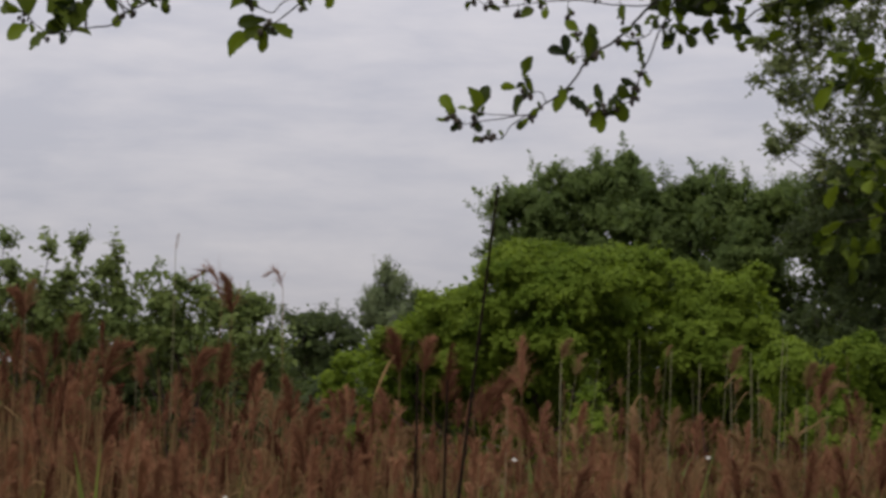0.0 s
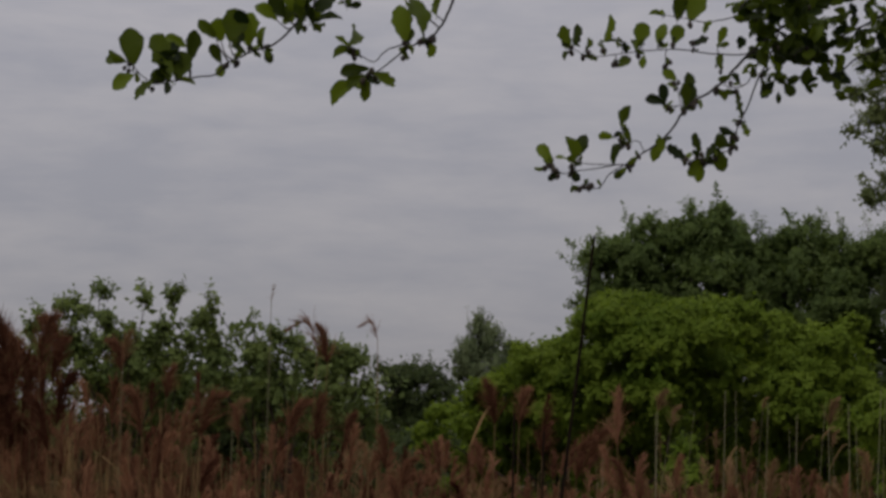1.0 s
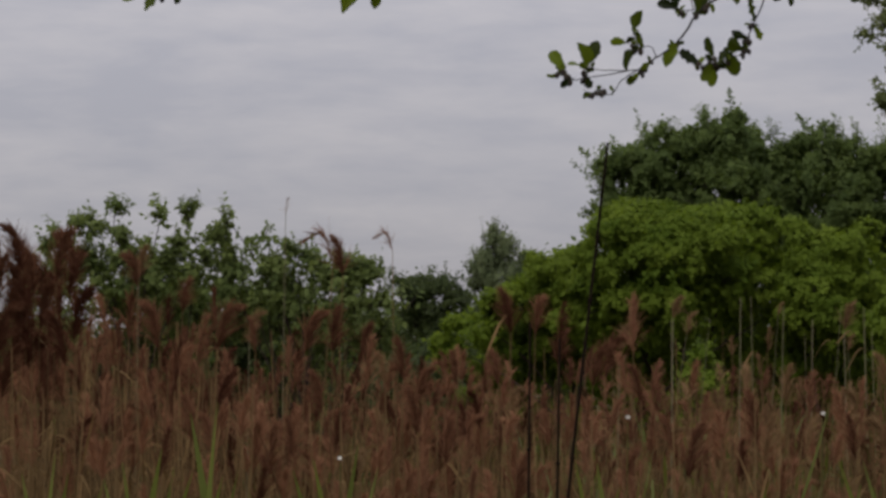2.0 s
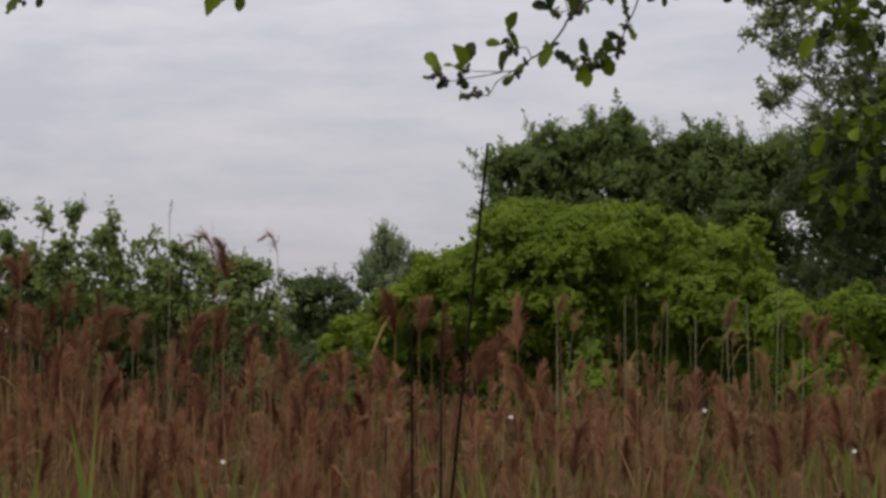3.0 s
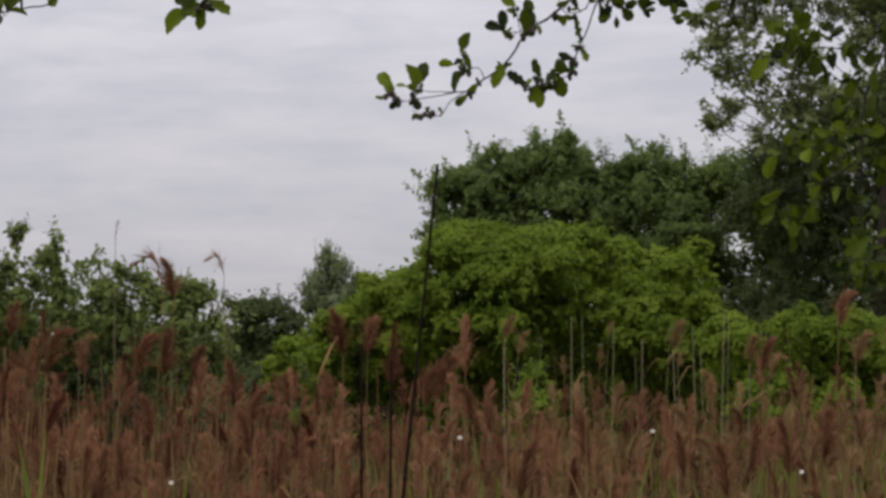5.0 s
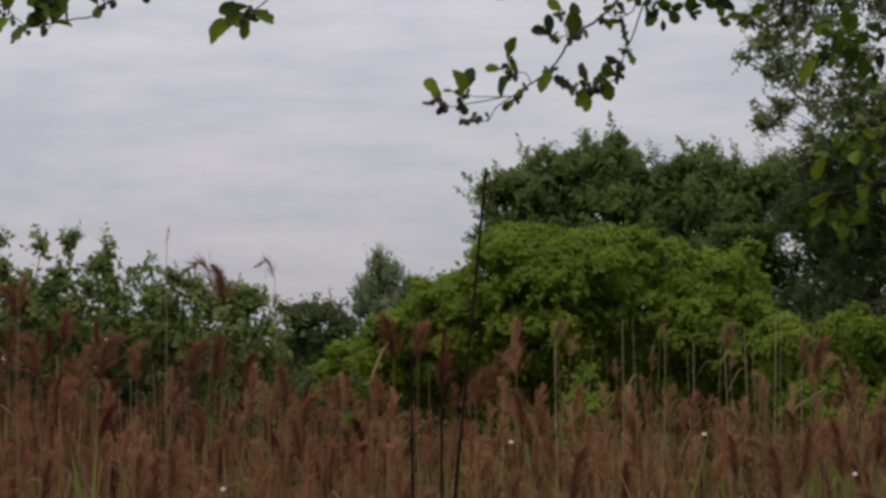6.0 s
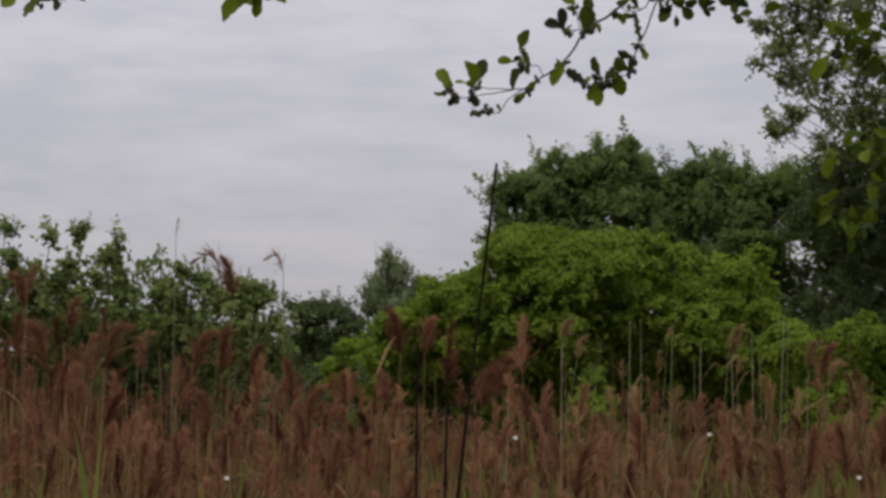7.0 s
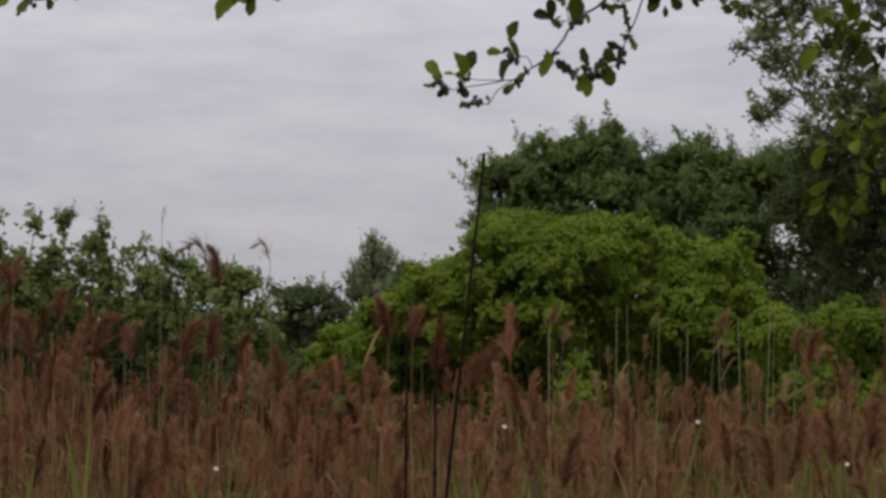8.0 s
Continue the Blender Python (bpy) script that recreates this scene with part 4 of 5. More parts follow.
def white_flower(rng, x, y, z):
    """A small white bindweed bloom on a thin stem between the reeds."""
    ob = thing("white_flower", (x, y, float(ground_height(x, y))), "small white bindweed flower on a green stem", "flower", "white flowers")
    h = z - float(ground_height(x, y))
    s = Sheaf()
    s.add(*tube([(0.02, 0.02, 0), (-0.01, 0, h * 0.5), (0, 0.01, h - 0.02)], [0.002, 0.002, 0.0015], 4), 0, 0.4)
    part("stem", s, [M_GREEN], ob)
    s = Sheaf()
    rings = [(0.0015, 0.0), (0.0022, 0.005), (0.005, 0.008), (0.0085, 0.009)]
    n = 15
    a = np.arange(n) * 2 * np.pi / n
    ragged = 1 + 0.22 * np.cos(5 * a) + rng.normal(0, 0.1, n)
    v = np.array([[(r * e * math.cos(t), -d - 0.002 + r * 0.3 * math.sin(t), h + r * e * 0.8 * math.sin(t)) for t, e in zip(a, ragged)] for r, d in rings]).reshape(-1, 3)
    i, j = np.meshgrid(np.arange(len(rings) - 1), np.arange(n), indexing="ij")
    s.add(v, np.stack([i * n + j, i * n + (j + 1) % n, (i + 1) * n + (j + 1) % n, (i + 1) * n + j], -1))
    part("bloom", s, [M_FLOWER], ob)
    return ob


# thin pale stalks in front of the willows
for k in range(12):
    y = rng.uniform(12.0, 17.0)
    x = y * (0.05 + 0.145 * (k + rng.uniform(0, 1)) / 12)
    tassel = k % 3 == 1
    single_reed(rng, x, y, 2.6 + y * rng.uniform(-0.006, 0.022), rng.normal(0, 0.12), rng.uniform(0.12, 0.22) if tassel else 0.0,
                "thin pale reed stalk with a small ragged tassel" if tassel else "thin pale bare reed stalk", stalk_r=0.0018, droop=rng.uniform(0.2, 0.9), plume_tone=0.3, leaves=1, nod=rng.choice((-1.0, 1.0)), plume_mat=M_PLUME_TAN, stalk_mat=M_STALK_PALE)
for x, y, z in [(1.07, 8.6, 2.305), (1.66, 8.6, 2.14), (0.293, 8.2, 2.30), (-0.77, 8.0, 2.15)]:
    white_flower(rng, x, y, z)


# dark full plumes close by, their stalks sunk in the bed: x, height of the tip
DARK_PLUMES = [(-1.11, 2.26), (-1.01, 2.29), (-0.89, 2.48), (-0.51, 2.41), (-0.40, 2.29), (0.30, 2.18), (0.81, 2.40), (1.44, 2.34), (1.34, 2.27), (1.57, 2.37), (0.36, 2.51), (1.19, 2.31), (0.54, 2.29), (-1.38, 2.39), (-0.13, 2.18), (1.75, 2.39)]
for k, (x, z) in enumerate(DARK_PLUMES):
    single_reed(rng, x, 8.6 - 0.06 * (k % 5), z, rng.normal(0, 0.08), rng.uniform(0.18, 0.26), "low dark maroon reed plume in front of the bed", stalk_r=0.0028, droop=rng.uniform(0.0, 0.22), plume_tone=rng.uniform(-0.2, 0.0), leaves=2, nod=rng.choice((-0.9, 0.9)), full=300)


# the nearest part of the bed, reed by reed: a few forms, repeated
def bed_reed(rng, x, y, lean, faded):
    plume = rng.uniform(0.15, 0.25)
    ob = single_reed(rng, x, y, 2.3 + float(ground_height(x, y)), lean, plume, "dead reed with a faded tan feathery plume" if faded else "dead reed with a reddish brown feathery plume", stalk_r=0.0027, droop=max(0.0, rng.normal(0.15, 0.18)), plume_tone=rng.normal(0.09, 0.25), leaves=int(rng.integers(2, 4)), nod=rng.choice((-1.0, 1.0)), full=210, plume_mat=M_PLUME_TAN if faded else None)
    return tagged(ob, group="reeds of the bed")


FORMS = [bed_reed(rng, x, 8.9 + 0.1 * (k % 5), rng.normal(0, 0.08), k > 15) for k, x in enumerate(np.linspace(-1.95, 1.95, 23))]
near_places = wedge(rng, 150, 7.9, 9.6)
mid_places = wedge(rng, 125, 9.6, 10.6)
for (x, y), tall in [(p, rng.normal(0.9, 0.06)) for p in near_places] + [(p, rng.normal(0.99, 0.085)) for p in mid_places]:
    k = float(bed_height(x, y)) * tall / 2.3
    faded = rng.random() < min(0.5, max(0.05, x / y * 4 + 0.08))
    copy_thing(FORMS[rng.integers(16, 23) if faded else rng.integers(16)], Matrix.LocRotScale(Vector((x, y, float(ground_height(x, y)))), Euler((rng.normal(0, 0.04), rng.normal(0, 0.05), rng.normal(0, 0.9))), Vector((1, 1, k))))


# ---------------------------------------------------------------- alder overhead
def alder_leaf_form(rng, fold, curl, broad):
    """A round-ended, slightly folded and curled leaf of unit length, on a short stalk, along y."""
    s = Sheaf()
    t = np.array((0, 0.08, 0.2, 0.33, 0.46, 0.6, 0.73, 0.85, 0.94, 1.0))
    w = np.array((0.012, 0.11, 0.2, 0.28, 0.33, 0.36, 0.345, 0.285, 0.18, 0.05)) * broad * rng.uniform(0.8, 1.08, 10)
    v = []
    for a, b in zip(t, w):
        z = curl * a * a
        wob = rng.normal(0, 0.045)
        v += [(-b, a, z + fold * b + wob), (-b * 0.5, a, z + fold * b * 0.35), (0, a, z), (b * 0.5, a, z + fold * b * 0.35), (b, a, z + fold * b - wob)]
    i, j = np.meshgrid(np.arange(len(t) - 1), np.arange(4), indexing="ij")
    s.add(v, np.stack([i * 5 + j, i * 5 + j + 1, (i + 1) * 5 + j + 1, (i + 1) * 5 + j], -1))
    s.add(*tube([(0, -0.16, 0), (0, -0.06, 0.0), (0, 0.03, 0.0)], [0.016, 0.013, 0.012], 3), 0)
    return s


rng = np.random.default_rng(77)
LEAF_FORMS = [alder_leaf_form(rng, f, c, b) for f, c, b in ((0.25, -0.12, 0.95), (0.6, 0.15, 0.8), (0.1, -0.3, 0.9), (0.9, -0.25, 0.75), (0.3, 0.3, 0.85), (0.7, -0.4, 0.8), (0.5, -0.1, 0.65), (0.2, 0.05, 1.1), (1.2, -0.2, 0.7), (-0.5, 0.2, 0.85))]
LEAF_MESHES = [f.mesh("leaf", [M_ALDER]) for f in LEAF_FORMS]
s = Sheaf()
rings = np.array([(0.0, 0.1), (0.25, 0.8), (0.5, 1.0), (0.75, 0.8), (1.0, 0.15)])
s.add(*tube(np.stack([0 * rings[:, 0], 0 * rings[:, 0], -rings[:, 0]], 1), rings[:, 1] * 0.36, 7))
CONE_MESH = s.mesh("cone", [M_CONE])

ALDER_FOOT = (2.45, 5.3)
alder = thing("alder_tree", (*ALDER_FOOT, float(ground_height(*ALDER_FOOT)) - 0.03), "alder tree whose leafy branches hang over the view", "tree")
A0 = np.array((*ALDER_FOOT, float(ground_height(*ALDER_FOOT)) - 0.03))


def leaf_turn(rng, way, loose=0.65):
    """A turn that lays a leaf along way, its blade hanging rather than lying level."""
    y = Vector(way).normalized()
    n = Vector((rng.normal(0, loose), -1.0, rng.normal(0.25, loose)))
    z = (n - y * n.dot(y)).normalized()
    return Matrix((y.cross(z), y, z)).transposed()


def add_leaf(rng, parent, place, way, size):
    ob = new("leaf", LEAF_MESHES[rng.integers(len(LEAF_MESHES))])
    ob.parent = parent
    ob.matrix_local = Matrix.Translation(Vector(place)) @ leaf_turn(rng, way).to_4x4() @ Matrix.Scale(size, 4)
    return ob


def joined_leaf(rng, sheaf, place, way, size, tone):
    v, q, mi, old = LEAF_FORMS[rng.integers(len(LEAF_FORMS))].arrays()
    sheaf.add(v * size @ np.array(leaf_turn(rng, way, 0.7)).T + place, q, 0, tone)


def leaf_mass(rng, parent, places, size, each, spread):
    """Many overlapping leaves round the given places, joined into one part; tones skew dark for shade within."""
    s = Sheaf()
    for p in places:
        for k in range(each):
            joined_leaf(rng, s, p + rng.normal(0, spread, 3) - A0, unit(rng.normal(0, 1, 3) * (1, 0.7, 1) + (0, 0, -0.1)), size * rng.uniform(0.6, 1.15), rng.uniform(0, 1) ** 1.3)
    return tagged(part("leaves", s, [M_ALDER_JOINED], parent), kind="stuff")


def add_cone(rng, parent, place, size):
    ob = new("cone", CONE_MESH)
    ob.parent = parent
    ob.matrix_local = Matrix.Translation(Vector(place)) @ pose(0, 0, 0, rng.uniform(-30, 30), rng.uniform(-30, 30)) @ Matrix.Scale(size, 4)
    return ob


def bough(rng, pts, r0, r1):
    """A limb as one part of the alder."""
    path = bend(np.asarray(pts, float) - A0, 5)
    path[1:-1] += rng.normal(0, r1 * 0.6, (len(path) - 2, 3))
    s = Sheaf()
    s.add(*tube(path, np.linspace(r0, r1, len(path)), 6), 0, 0.1)
    return part("branch", s, [M_TWIG], alder), path


def twig(rng, parent, a, b, r=0.0014):
    s = Sheaf()
    s.add(*tube(bend([a, (a + b) / 2 + rng.normal(0, 0.003, 3), b], 3), np.linspace(r, r * 0.6, 7), 4), 0, 0.5)
    return part("twig", s, [M_TWIG], parent)


def spray(rng, lines, leaves, y, small=0.8, cones=0.4, cone=0.02, deep=0.05):
    """Boughs, given as polylines with a start and an end radius, and the leaves (x, z of the stalk, x, z of the tip) that grow from them, with a few small leaves and cones beside."""
    made = [bough(rng, *l) for l in lines]
    ob = made[0][0]
    along = np.concatenate([m[1] for m in made])
    for x0, z0, x1, z1 in leaves:
        a = np.array((x0, y + rng.normal(0, deep * 0.5), z0)) - A0
        b = np.array((x1, a[1] + A0[1] + rng.normal(0, 0.012), z1)) - A0
        root = along[np.argmin(np.linalg.norm(along - a, axis=1))]
        twig(rng, ob, root, a)
        length = np.linalg.norm(b - a)
        add_leaf(rng, ob, a, b - a, length)
        for k in range(rng.poisson(small)):
            f = rng.uniform(0.5, 1.0)
            add_leaf(rng, ob, root + (a - root) * f, unit(unit(b - a) * 0.5 + rng.normal(0, 0.7, 3) * (1, 0.6, 1)), min(length, 0.04) * rng.uniform(0.3, 0.7))
        if rng.random() < cones:
            for k in range(int(rng.integers(1, 4))):
                c = root + (a - root) * rng.uniform(0.3, 1.0) + rng.normal(0, 0.006, 3)
                add_cone(rng, ob, c, cone * rng.uniform(0.7, 1.1))
    return ob


def flat(pts, y):
    return [(x, y, z) for x, z in pts]


# trunk and boughs, beside and above the view
s = Sheaf()
s.add(*tube(bend([A0 - A0, np.array((0.03, 0.02, 1.3)), np.array((-0.05, 0.0, 2.6)), np.array((0.0, 0.05, 4.4))], 5), np.linspace(0.13, 0.07, 16), 9), 0, 0.5)
part("trunk", s, [M_BARK], alder)

D1 = 5.5
bough(rng, [(2.42, 5.3, 3.25), (1.75, 5.45, 3.85), (0.984, 5.5, 3.765)], 0.03, 0.008)
# the long bough, with a fork at its end
END_LEAVES = [(0.031, 3.273, -0.006, 3.325), (0.024, 3.266, 0.015, 3.302), (0.018, 3.263, -0.014, 3.257), (0.051, 3.251, 0.019, 3.231), (0.083, 3.270, 0.070, 3.330), (0.090, 3.287, 0.109, 3.342), (0.076, 3.284, 0.041, 3.302), (0.083, 3.273, 0.092, 3.234),
              (0.099, 3.215, 0.076, 3.202), (0.185, 3.347, 0.145, 3.358), (0.203, 3.370, 0.219, 3.424), (0.214, 3.336, 0.173, 3.288), (0.245, 3.292, 0.225, 3.272), (0.222, 3.273, 0.187, 3.253), (0.314, 3.344, 0.286, 3.292), (0.308, 3.339, 0.299, 3.306),
              (0.117, 3.226, 0.118, 3.246), (0.154, 3.219, 0.145, 3.236), (0.230, 3.334, 0.204, 3.367)]
spray(rng, [(flat([(0.984, 3.765), (0.689, 3.68), (0.533, 3.568), (0.456, 3.487), (0.378, 3.432), (0.328, 3.361), (0.295, 3.329), (0.263, 3.308), (0.241, 3.289), (0.212, 3.275)], D1), 0.0042, 0.0017),
            (flat([(0.212, 3.275), (0.176, 3.275), (0.133, 3.275), (0.097, 3.280)], D1), 0.0016, 0.0009),
            (flat([(0.195, 3.275), (0.147, 3.265), (0.090, 3.257), (0.051, 3.251), (0.028, 3.270)], D1), 0.0016, 0.0009),
            (flat([(0.212, 3.275), (0.176, 3.250), (0.154, 3.219), (0.132, 3.212), (0.096, 3.215), (0.078, 3.228)], D1), 0.0016, 0.0008),
            (flat([(0.263, 3.308), (0.250, 3.334), (0.225, 3.337), (0.200, 3.350)], D1), 0.0014, 0.0008)], END_LEAVES, D1, 2.4, 0.8)
# leaves along its middle
MIDDLE_LEAVES = [(0.363, 3.415, 0.352, 3.474), (0.365, 3.418, 0.384, 3.488), (0.312, 3.428, 0.309, 3.486), (0.314, 3.426, 0.263, 3.447), (0.398, 3.445, 0.407, 3.424), (0.435, 3.468, 0.476, 3.447), (0.322, 3.423, 0.333, 3.445), (0.339, 3.418, 0.313, 3.434),
                 (0.373, 3.459, 0.379, 3.515), (0.347, 3.499, 0.310, 3.522), (0.388, 3.450, 0.376, 3.473), (0.479, 3.501, 0.445, 3.490), (0.494, 3.460, 0.462, 3.463), (0.502, 3.484, 0.486, 3.512), (0.562, 3.502, 0.568, 3.464)]
spray(rng, [(flat([(0.378, 3.432), (0.350, 3.428), (0.318, 3.426)], D1), 0.0016, 0.0009), (flat([(0.456, 3.487), (0.49, 3.475), (0.53, 3.50), (0.57, 3.60)], D1), 0.001, 0.002)], MIDDLE_LEAVES, D1, 2.4, 0.8)
# the side branch that drops beside it
DOWN_LEAVES = [(0.511, 3.401, 0.479, 3.450), (0.508, 3.386, 0.527, 3.353), (0.487, 3.355, 0.448, 3.365), (0.479, 3.320, 0.433, 3.343), (0.442, 3.320, 0.463, 3.260), (0.408, 3.306, 0.387, 3.358), (0.417, 3.285, 0.452, 3.326), (0.411, 3.291, 0.402, 3.236),
               (0.402, 3.288, 0.369, 3.251), (0.371, 3.284, 0.319, 3.308), (0.428, 3.300, 0.432, 3.277), (0.484, 3.336, 0.478, 3.311)]
spray(rng, [(flat([(0.60, 3.62), (0.575, 3.55), (0.544, 3.488), (0.524, 3.430), (0.503, 3.386), (0.490, 3.350), (0.479, 3.317), (0.450, 3.304), (0.414, 3.291), (0.371, 3.286)], D1 - 0.02), 0.0026, 0.0009)], DOWN_LEAVES, D1 - 0.02, 2.4, 0.8)
# the level branch above
UPPER_LEAVES = [(0.073, 3.578, 0.048, 3.636), (0.079, 3.581, 0.094, 3.631), (0.073, 3.574, 0.055, 3.550), (0.105, 3.561, 0.140, 3.548), (0.113, 3.577, 0.122, 3.611), (0.154, 3.585, 0.182, 3.649), (0.206, 3.591, 0.159, 3.594), (0.217, 3.561, 0.208, 3.585),
                (0.195, 3.524, 0.220, 3.550), (0.240, 3.575, 0.236, 3.615), (0.249, 3.589, 0.260, 3.647), (0.260, 3.557, 0.254, 3.522), (0.296, 3.588, 0.307, 3.639), (0.335, 3.588, 0.352, 3.636), (0.311, 3.668, 0.275, 3.675), (0.346, 3.654, 0.351, 3.721),
                (0.378, 3.651, 0.400, 3.727), (0.384, 3.584, 0.421, 3.605), (0.412, 3.616, 0.426, 3.652), (0.450, 3.589, 0.470, 3.632), (0.453, 3.518, 0.450, 3.561), (0.321, 3.537, 0.325, 3.566)]
spray(rng, [(flat([(0.60, 3.60), (0.533, 3.568), (0.433, 3.566), (0.361, 3.575), (0.289, 3.574), (0.217, 3.566), (0.145, 3.556), (0.102, 3.562), (0.073, 3.581)], D1 + 0.02), 0.002, 0.0009),
            (flat([(0.62, 3.68), (0.50, 3.665), (0.42, 3.65), (0.36, 3.66), (0.315, 3.667)], D1 + 0.03), 0.002, 0.0009)], UPPER_LEAVES, D1 + 0.02, 1.9, 0.5)
# the dense part where the bough enters
mass, _ = bough(rng, [(0.984, 5.5, 3.765), (0.86, 5.45, 3.66), (0.74, 5.5, 3.60), (0.66, 5.48, 3.53)], 0.004, 0.0015)
bough(rng, [(1.1, 5.5, 3.8), (0.95, 5.6, 3.64), (0.80, 5.55, 3.56), (0.755, 5.55, 3.50)], 0.004, 0.0015)
knots = []
while len(knots) < 88:
    x, z = rng.uniform(0.52, 1.06), rng.uniform(3.50, 3.80)
    if z > 3.535 + 0.02 * np.sin(x * 31) + 0.9 * max(0.0, 0.575 - x) and (x < 0.95 or z > 3.56):
        knots.append(np.array((x, D1 + rng.uniform(-0.14, 0.14), z)))
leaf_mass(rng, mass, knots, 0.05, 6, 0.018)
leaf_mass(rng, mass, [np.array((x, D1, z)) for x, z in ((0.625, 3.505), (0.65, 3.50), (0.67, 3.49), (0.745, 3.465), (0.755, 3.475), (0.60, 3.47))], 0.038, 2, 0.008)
for k in knots[::5]:
    twig(rng, mass, k - A0, k + rng.normal(0, 0.04, 3) - A0, 0.0018)
    add_cone(rng, mass, k - A0, 0.016)

# the two near sprays overhead
D2 = 3.0
NEAR_LEAVES = [(-0.595, 3.111, -0.630, 3.122), (-0.583, 3.102, -0.587, 3.156), (-0.579, 3.089, -0.614, 3.073), (-0.548, 3.076, -0.575, 3.054), (-0.526, 3.080, -0.561, 3.134), (-0.520, 3.082, -0.508, 3.122), (-0.528, 3.077, -0.525, 3.057), (-0.503, 3.110, -0.500, 3.154),
               (-0.510, 3.133, -0.540, 3.147), (-0.464, 3.141, -0.487, 3.162), (-0.461, 3.141, -0.466, 3.170), (-0.445, 3.135, -0.436, 3.183), (-0.422, 3.134, -0.419, 3.179), (-0.402, 3.131, -0.405, 3.163), (-0.459, 3.109, -0.475, 3.132), (-0.441, 3.113, -0.430, 3.131),
               (-0.395, 3.129, -0.388, 3.108), (-0.384, 3.174, -0.414, 3.195), (-0.369, 3.171, -0.386, 3.206), (-0.347, 3.167, -0.341, 3.207), (-0.345, 3.165, -0.343, 3.151), (-0.329, 3.163, -0.293, 3.184), (-0.359, 3.178, -0.365, 3.208), (-0.282, 3.190, -0.273, 3.219)]
bough(rng, [(2.42, 5.3, 3.7), (1.5, 4.4, 4.15), (0.5, 3.4, 3.85), (-0.05, 3.06, 3.43)], 0.025, 0.006)
near = spray(rng, [([(-0.05, 3.06, 3.43), (-0.15, 3.02, 3.33), (-0.26, 3.0, 3.255)] + flat([(-0.322, 3.206), (-0.331, 3.182), (-0.351, 3.166), (-0.370, 3.145), (-0.386, 3.133), (-0.410, 3.125), (-0.433, 3.114), (-0.449, 3.105), (-0.464, 3.090), (-0.488, 3.087), (-0.520, 3.081), (-0.550, 3.077), (-0.568, 3.087), (-0.583, 3.103)], D2), 0.0022, 0.0007)],
             NEAR_LEAVES, D2, 1.2, 0.35, 0.012, 0.03)
leaf_mass(rng, near, [np.array((x, D2, z)) for x, z in ((-0.545, 3.112), (-0.532, 3.10), (-0.52, 3.098), (-0.43, 3.15), (-0.35, 3.19), (-0.375, 3.20), (-0.31, 3.21), (-0.335, 3.215))], 0.036, 2, 0.008)
SECOND_LEAVES = [(-0.273, 3.127, -0.301, 3.120), (-0.275, 3.129, -0.297, 3.140), (-0.273, 3.128, -0.267, 3.162), (-0.260, 3.118, -0.283, 3.129), (-0.249, 3.102, -0.291, 3.097), (-0.250, 3.091, -0.283, 3.081), (-0.264, 3.081, -0.303, 3.055), (-0.244, 3.092, -0.218, 3.077),
                 (-0.246, 3.092, -0.238, 3.070), (-0.254, 3.087, -0.252, 3.056), (-0.199, 3.138, -0.205, 3.184), (-0.174, 3.146, -0.186, 3.206), (-0.193, 3.194, -0.205, 3.201), (-0.198, 3.134, -0.199, 3.119), (-0.167, 3.143, -0.163, 3.124), (-0.155, 3.173, -0.151, 3.208)]
spray(rng, [([(-0.05, 3.06, 3.43), (-0.10, 3.02, 3.30)] + flat([(-0.130, 3.212), (-0.137, 3.188), (-0.149, 3.164), (-0.164, 3.147), (-0.188, 3.135), (-0.211, 3.119), (-0.234, 3.100), (-0.250, 3.091)], D2), 0.0026, 0.0008),
            (flat([(-0.196, 3.138), (-0.225, 3.128), (-0.243, 3.111), (-0.270, 3.125)], D2), 0.0011, 0.0007)], SECOND_LEAVES, D2, 1.1, 0.35, 0.012, 0.03)

# the bough that hangs down in front of the poplar
D3 = 5.0
HANG_LEAVES = [(0.904, 3.297, 0.863, 3.247), (0.919, 3.067, 0.897, 3.020), (0.929, 3.064, 0.887, 3.072), (0.982, 3.074, 0.958, 3.038), (0.922, 2.980, 0.867, 2.965), (0.911, 2.950, 0.874, 2.920), (1.115, 2.873, 1.081, 2.821), (1.118, 2.823, 1.099, 2.776),
               (1.119, 2.849, 1.136, 2.812), (1.112, 2.902, 1.103, 2.865), (1.123, 2.810, 1.176, 2.783), (1.163, 2.794, 1.204, 2.757), (1.121, 3.110, 1.161, 3.123), (1.128, 3.087, 1.185, 3.105), (1.136, 3.073, 1.194, 3.057), (1.062, 3.107, 1.026, 3.124),
               (1.089, 3.129, 1.062, 3.090), (1.041, 3.008, 1.011, 3.029), (1.021, 3.002, 0.994, 2.969)]
# bunches of leaves: x, z, leaves, spread
BUNCHES = [(0.97, 3.32, 5, 0.020), (1.01, 3.29, 6, 0.022), (1.05, 3.32, 5, 0.020), (1.09, 3.27, 4, 0.020), (1.04, 3.13, 4, 0.022), (0.96, 3.08, 3, 0.014), (1.15, 3.14, 4, 0.022), (1.18, 3.08, 5, 0.022), (1.15, 2.80, 4, 0.018),
           (1.19, 2.77, 3, 0.016), (1.03, 2.95, 3, 0.020), (1.09, 2.96, 3, 0.020), (0.98, 3.00, 3, 0.020), (1.10, 3.16, 3, 0.020), (1.15, 3.02, 3, 0.020), (1.24, 3.33, 6, 0.030), (1.27, 3.27, 6, 0.030), (1.20, 3.36, 5, 0.03)]
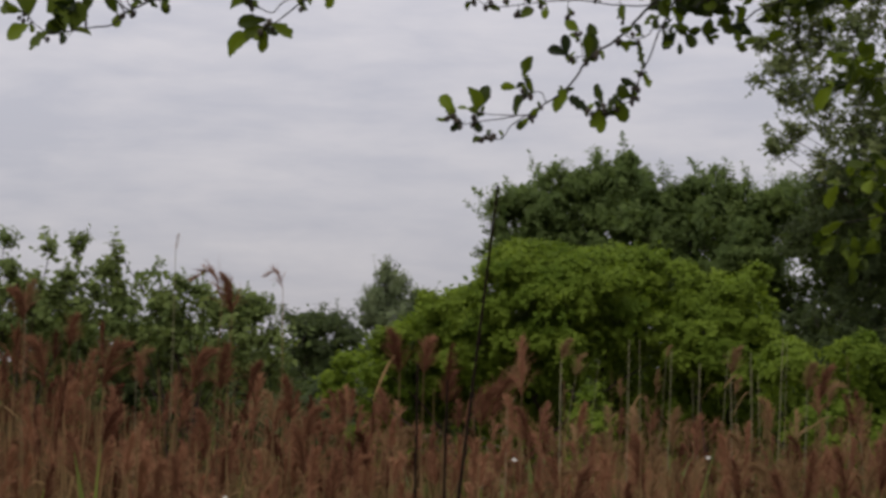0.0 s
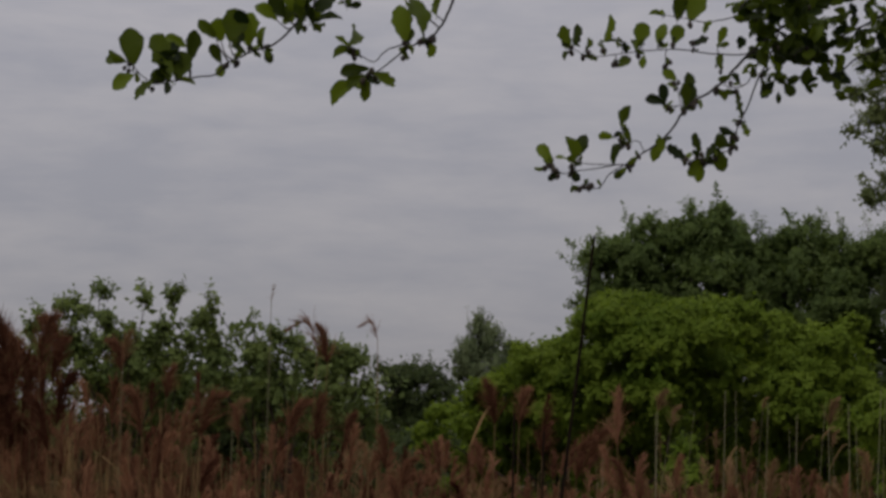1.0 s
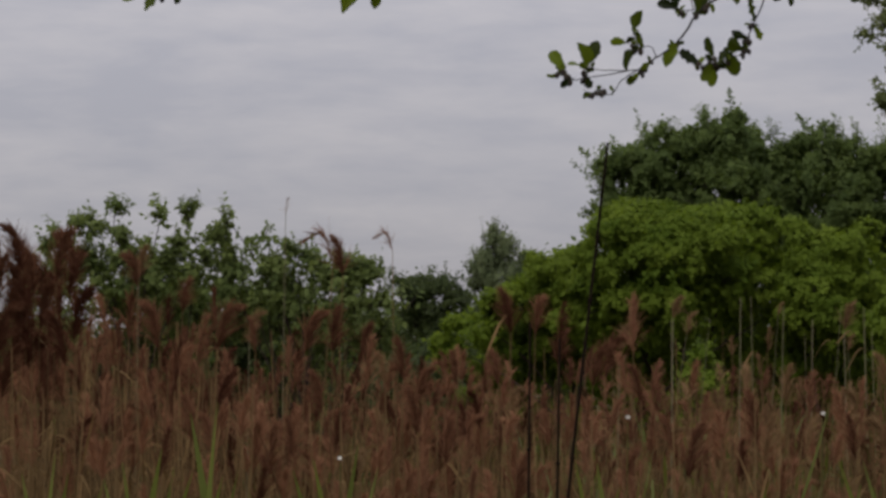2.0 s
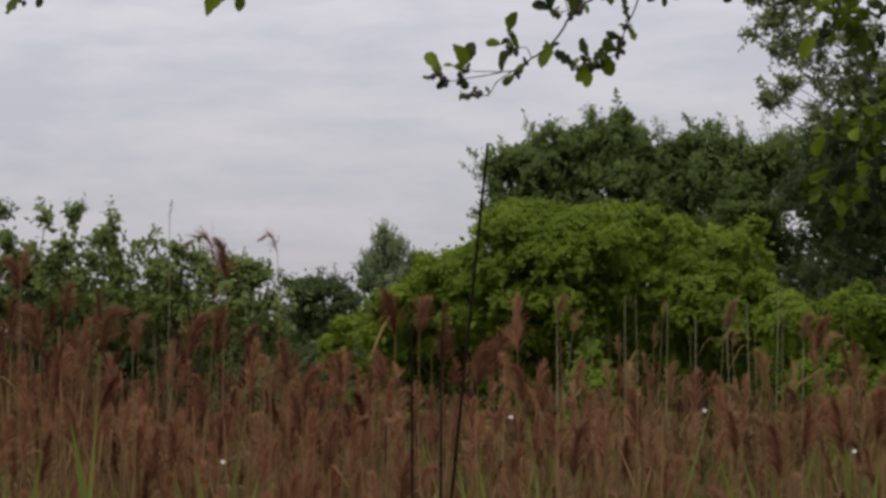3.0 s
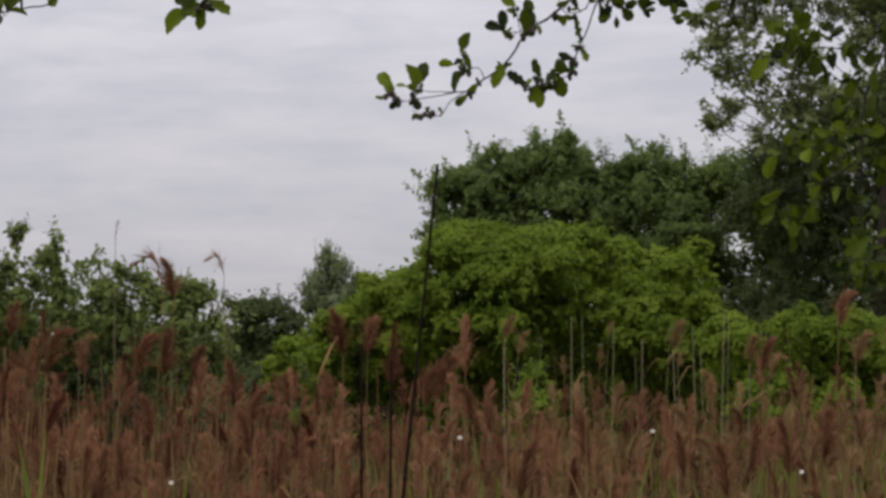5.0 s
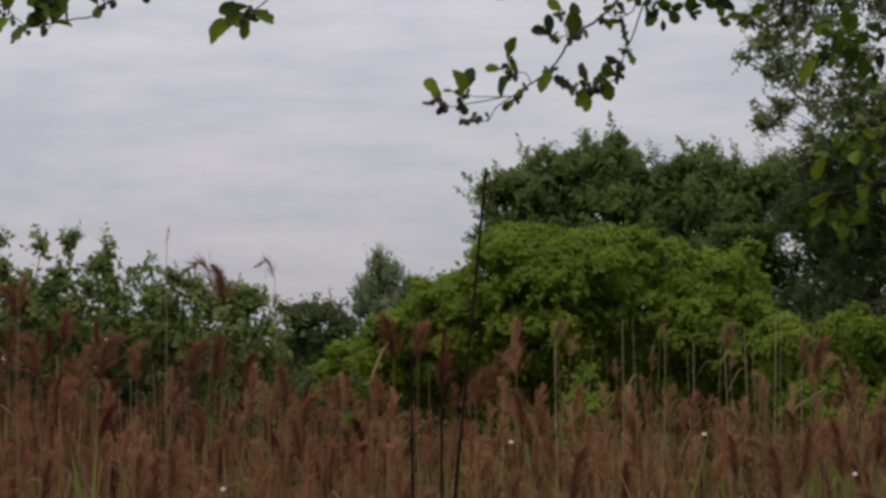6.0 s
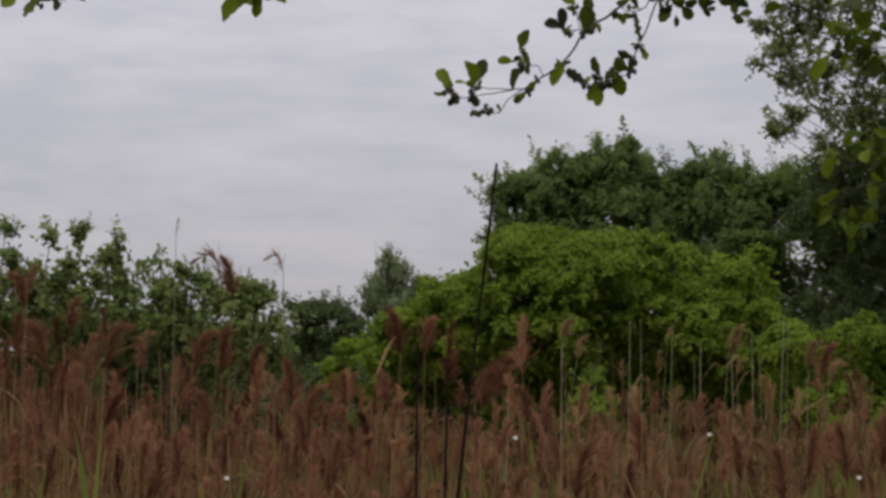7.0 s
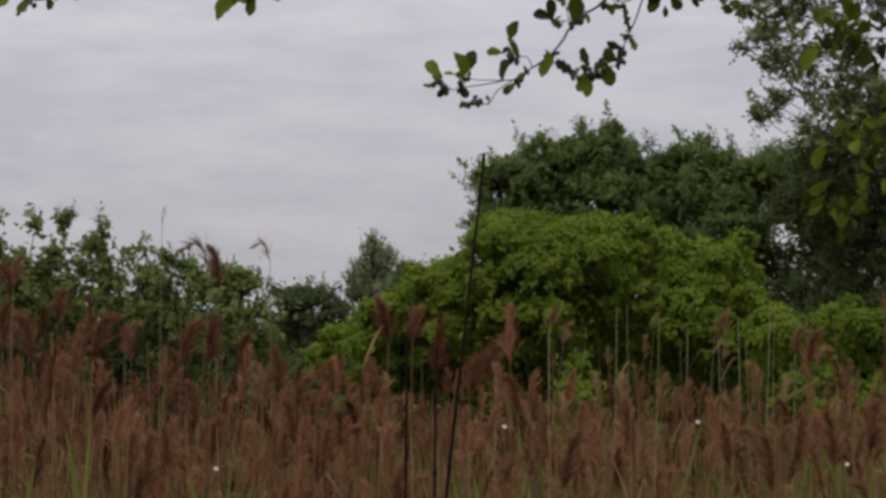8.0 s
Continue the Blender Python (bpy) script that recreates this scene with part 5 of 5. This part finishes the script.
bough(rng, [(2.42, 5.3, 3.45), (1.75, 5.1, 3.85), (1.35, 5.0, 3.72), (1.194, 5.0, 3.505)], 0.016, 0.0034)
hang = spray(rng, [(flat([(1.194, 3.505), (1.190, 3.404), (1.180, 3.351), (1.159, 3.285), (1.131, 3.219), (1.116, 3.140), (1.115, 3.060), (1.109, 2.994), (1.109, 2.928), (1.115, 2.876), (1.119, 2.810)], D3), 0.0036, 0.0016),
                   (flat([(1.125, 3.166), (1.062, 3.107), (0.982, 3.074), (0.919, 3.064)], D3), 0.002, 0.001),
                   (flat([(1.115, 3.060), (1.041, 3.008), (0.967, 2.985), (0.914, 2.976)], D3), 0.002, 0.001),
                   (flat([(1.159, 3.285), (1.066, 3.312), (0.986, 3.312), (0.907, 3.293)], D3), 0.002, 0.001)], HANG_LEAVES, D3, 0.5, 0.1, 0.016, 0.12)
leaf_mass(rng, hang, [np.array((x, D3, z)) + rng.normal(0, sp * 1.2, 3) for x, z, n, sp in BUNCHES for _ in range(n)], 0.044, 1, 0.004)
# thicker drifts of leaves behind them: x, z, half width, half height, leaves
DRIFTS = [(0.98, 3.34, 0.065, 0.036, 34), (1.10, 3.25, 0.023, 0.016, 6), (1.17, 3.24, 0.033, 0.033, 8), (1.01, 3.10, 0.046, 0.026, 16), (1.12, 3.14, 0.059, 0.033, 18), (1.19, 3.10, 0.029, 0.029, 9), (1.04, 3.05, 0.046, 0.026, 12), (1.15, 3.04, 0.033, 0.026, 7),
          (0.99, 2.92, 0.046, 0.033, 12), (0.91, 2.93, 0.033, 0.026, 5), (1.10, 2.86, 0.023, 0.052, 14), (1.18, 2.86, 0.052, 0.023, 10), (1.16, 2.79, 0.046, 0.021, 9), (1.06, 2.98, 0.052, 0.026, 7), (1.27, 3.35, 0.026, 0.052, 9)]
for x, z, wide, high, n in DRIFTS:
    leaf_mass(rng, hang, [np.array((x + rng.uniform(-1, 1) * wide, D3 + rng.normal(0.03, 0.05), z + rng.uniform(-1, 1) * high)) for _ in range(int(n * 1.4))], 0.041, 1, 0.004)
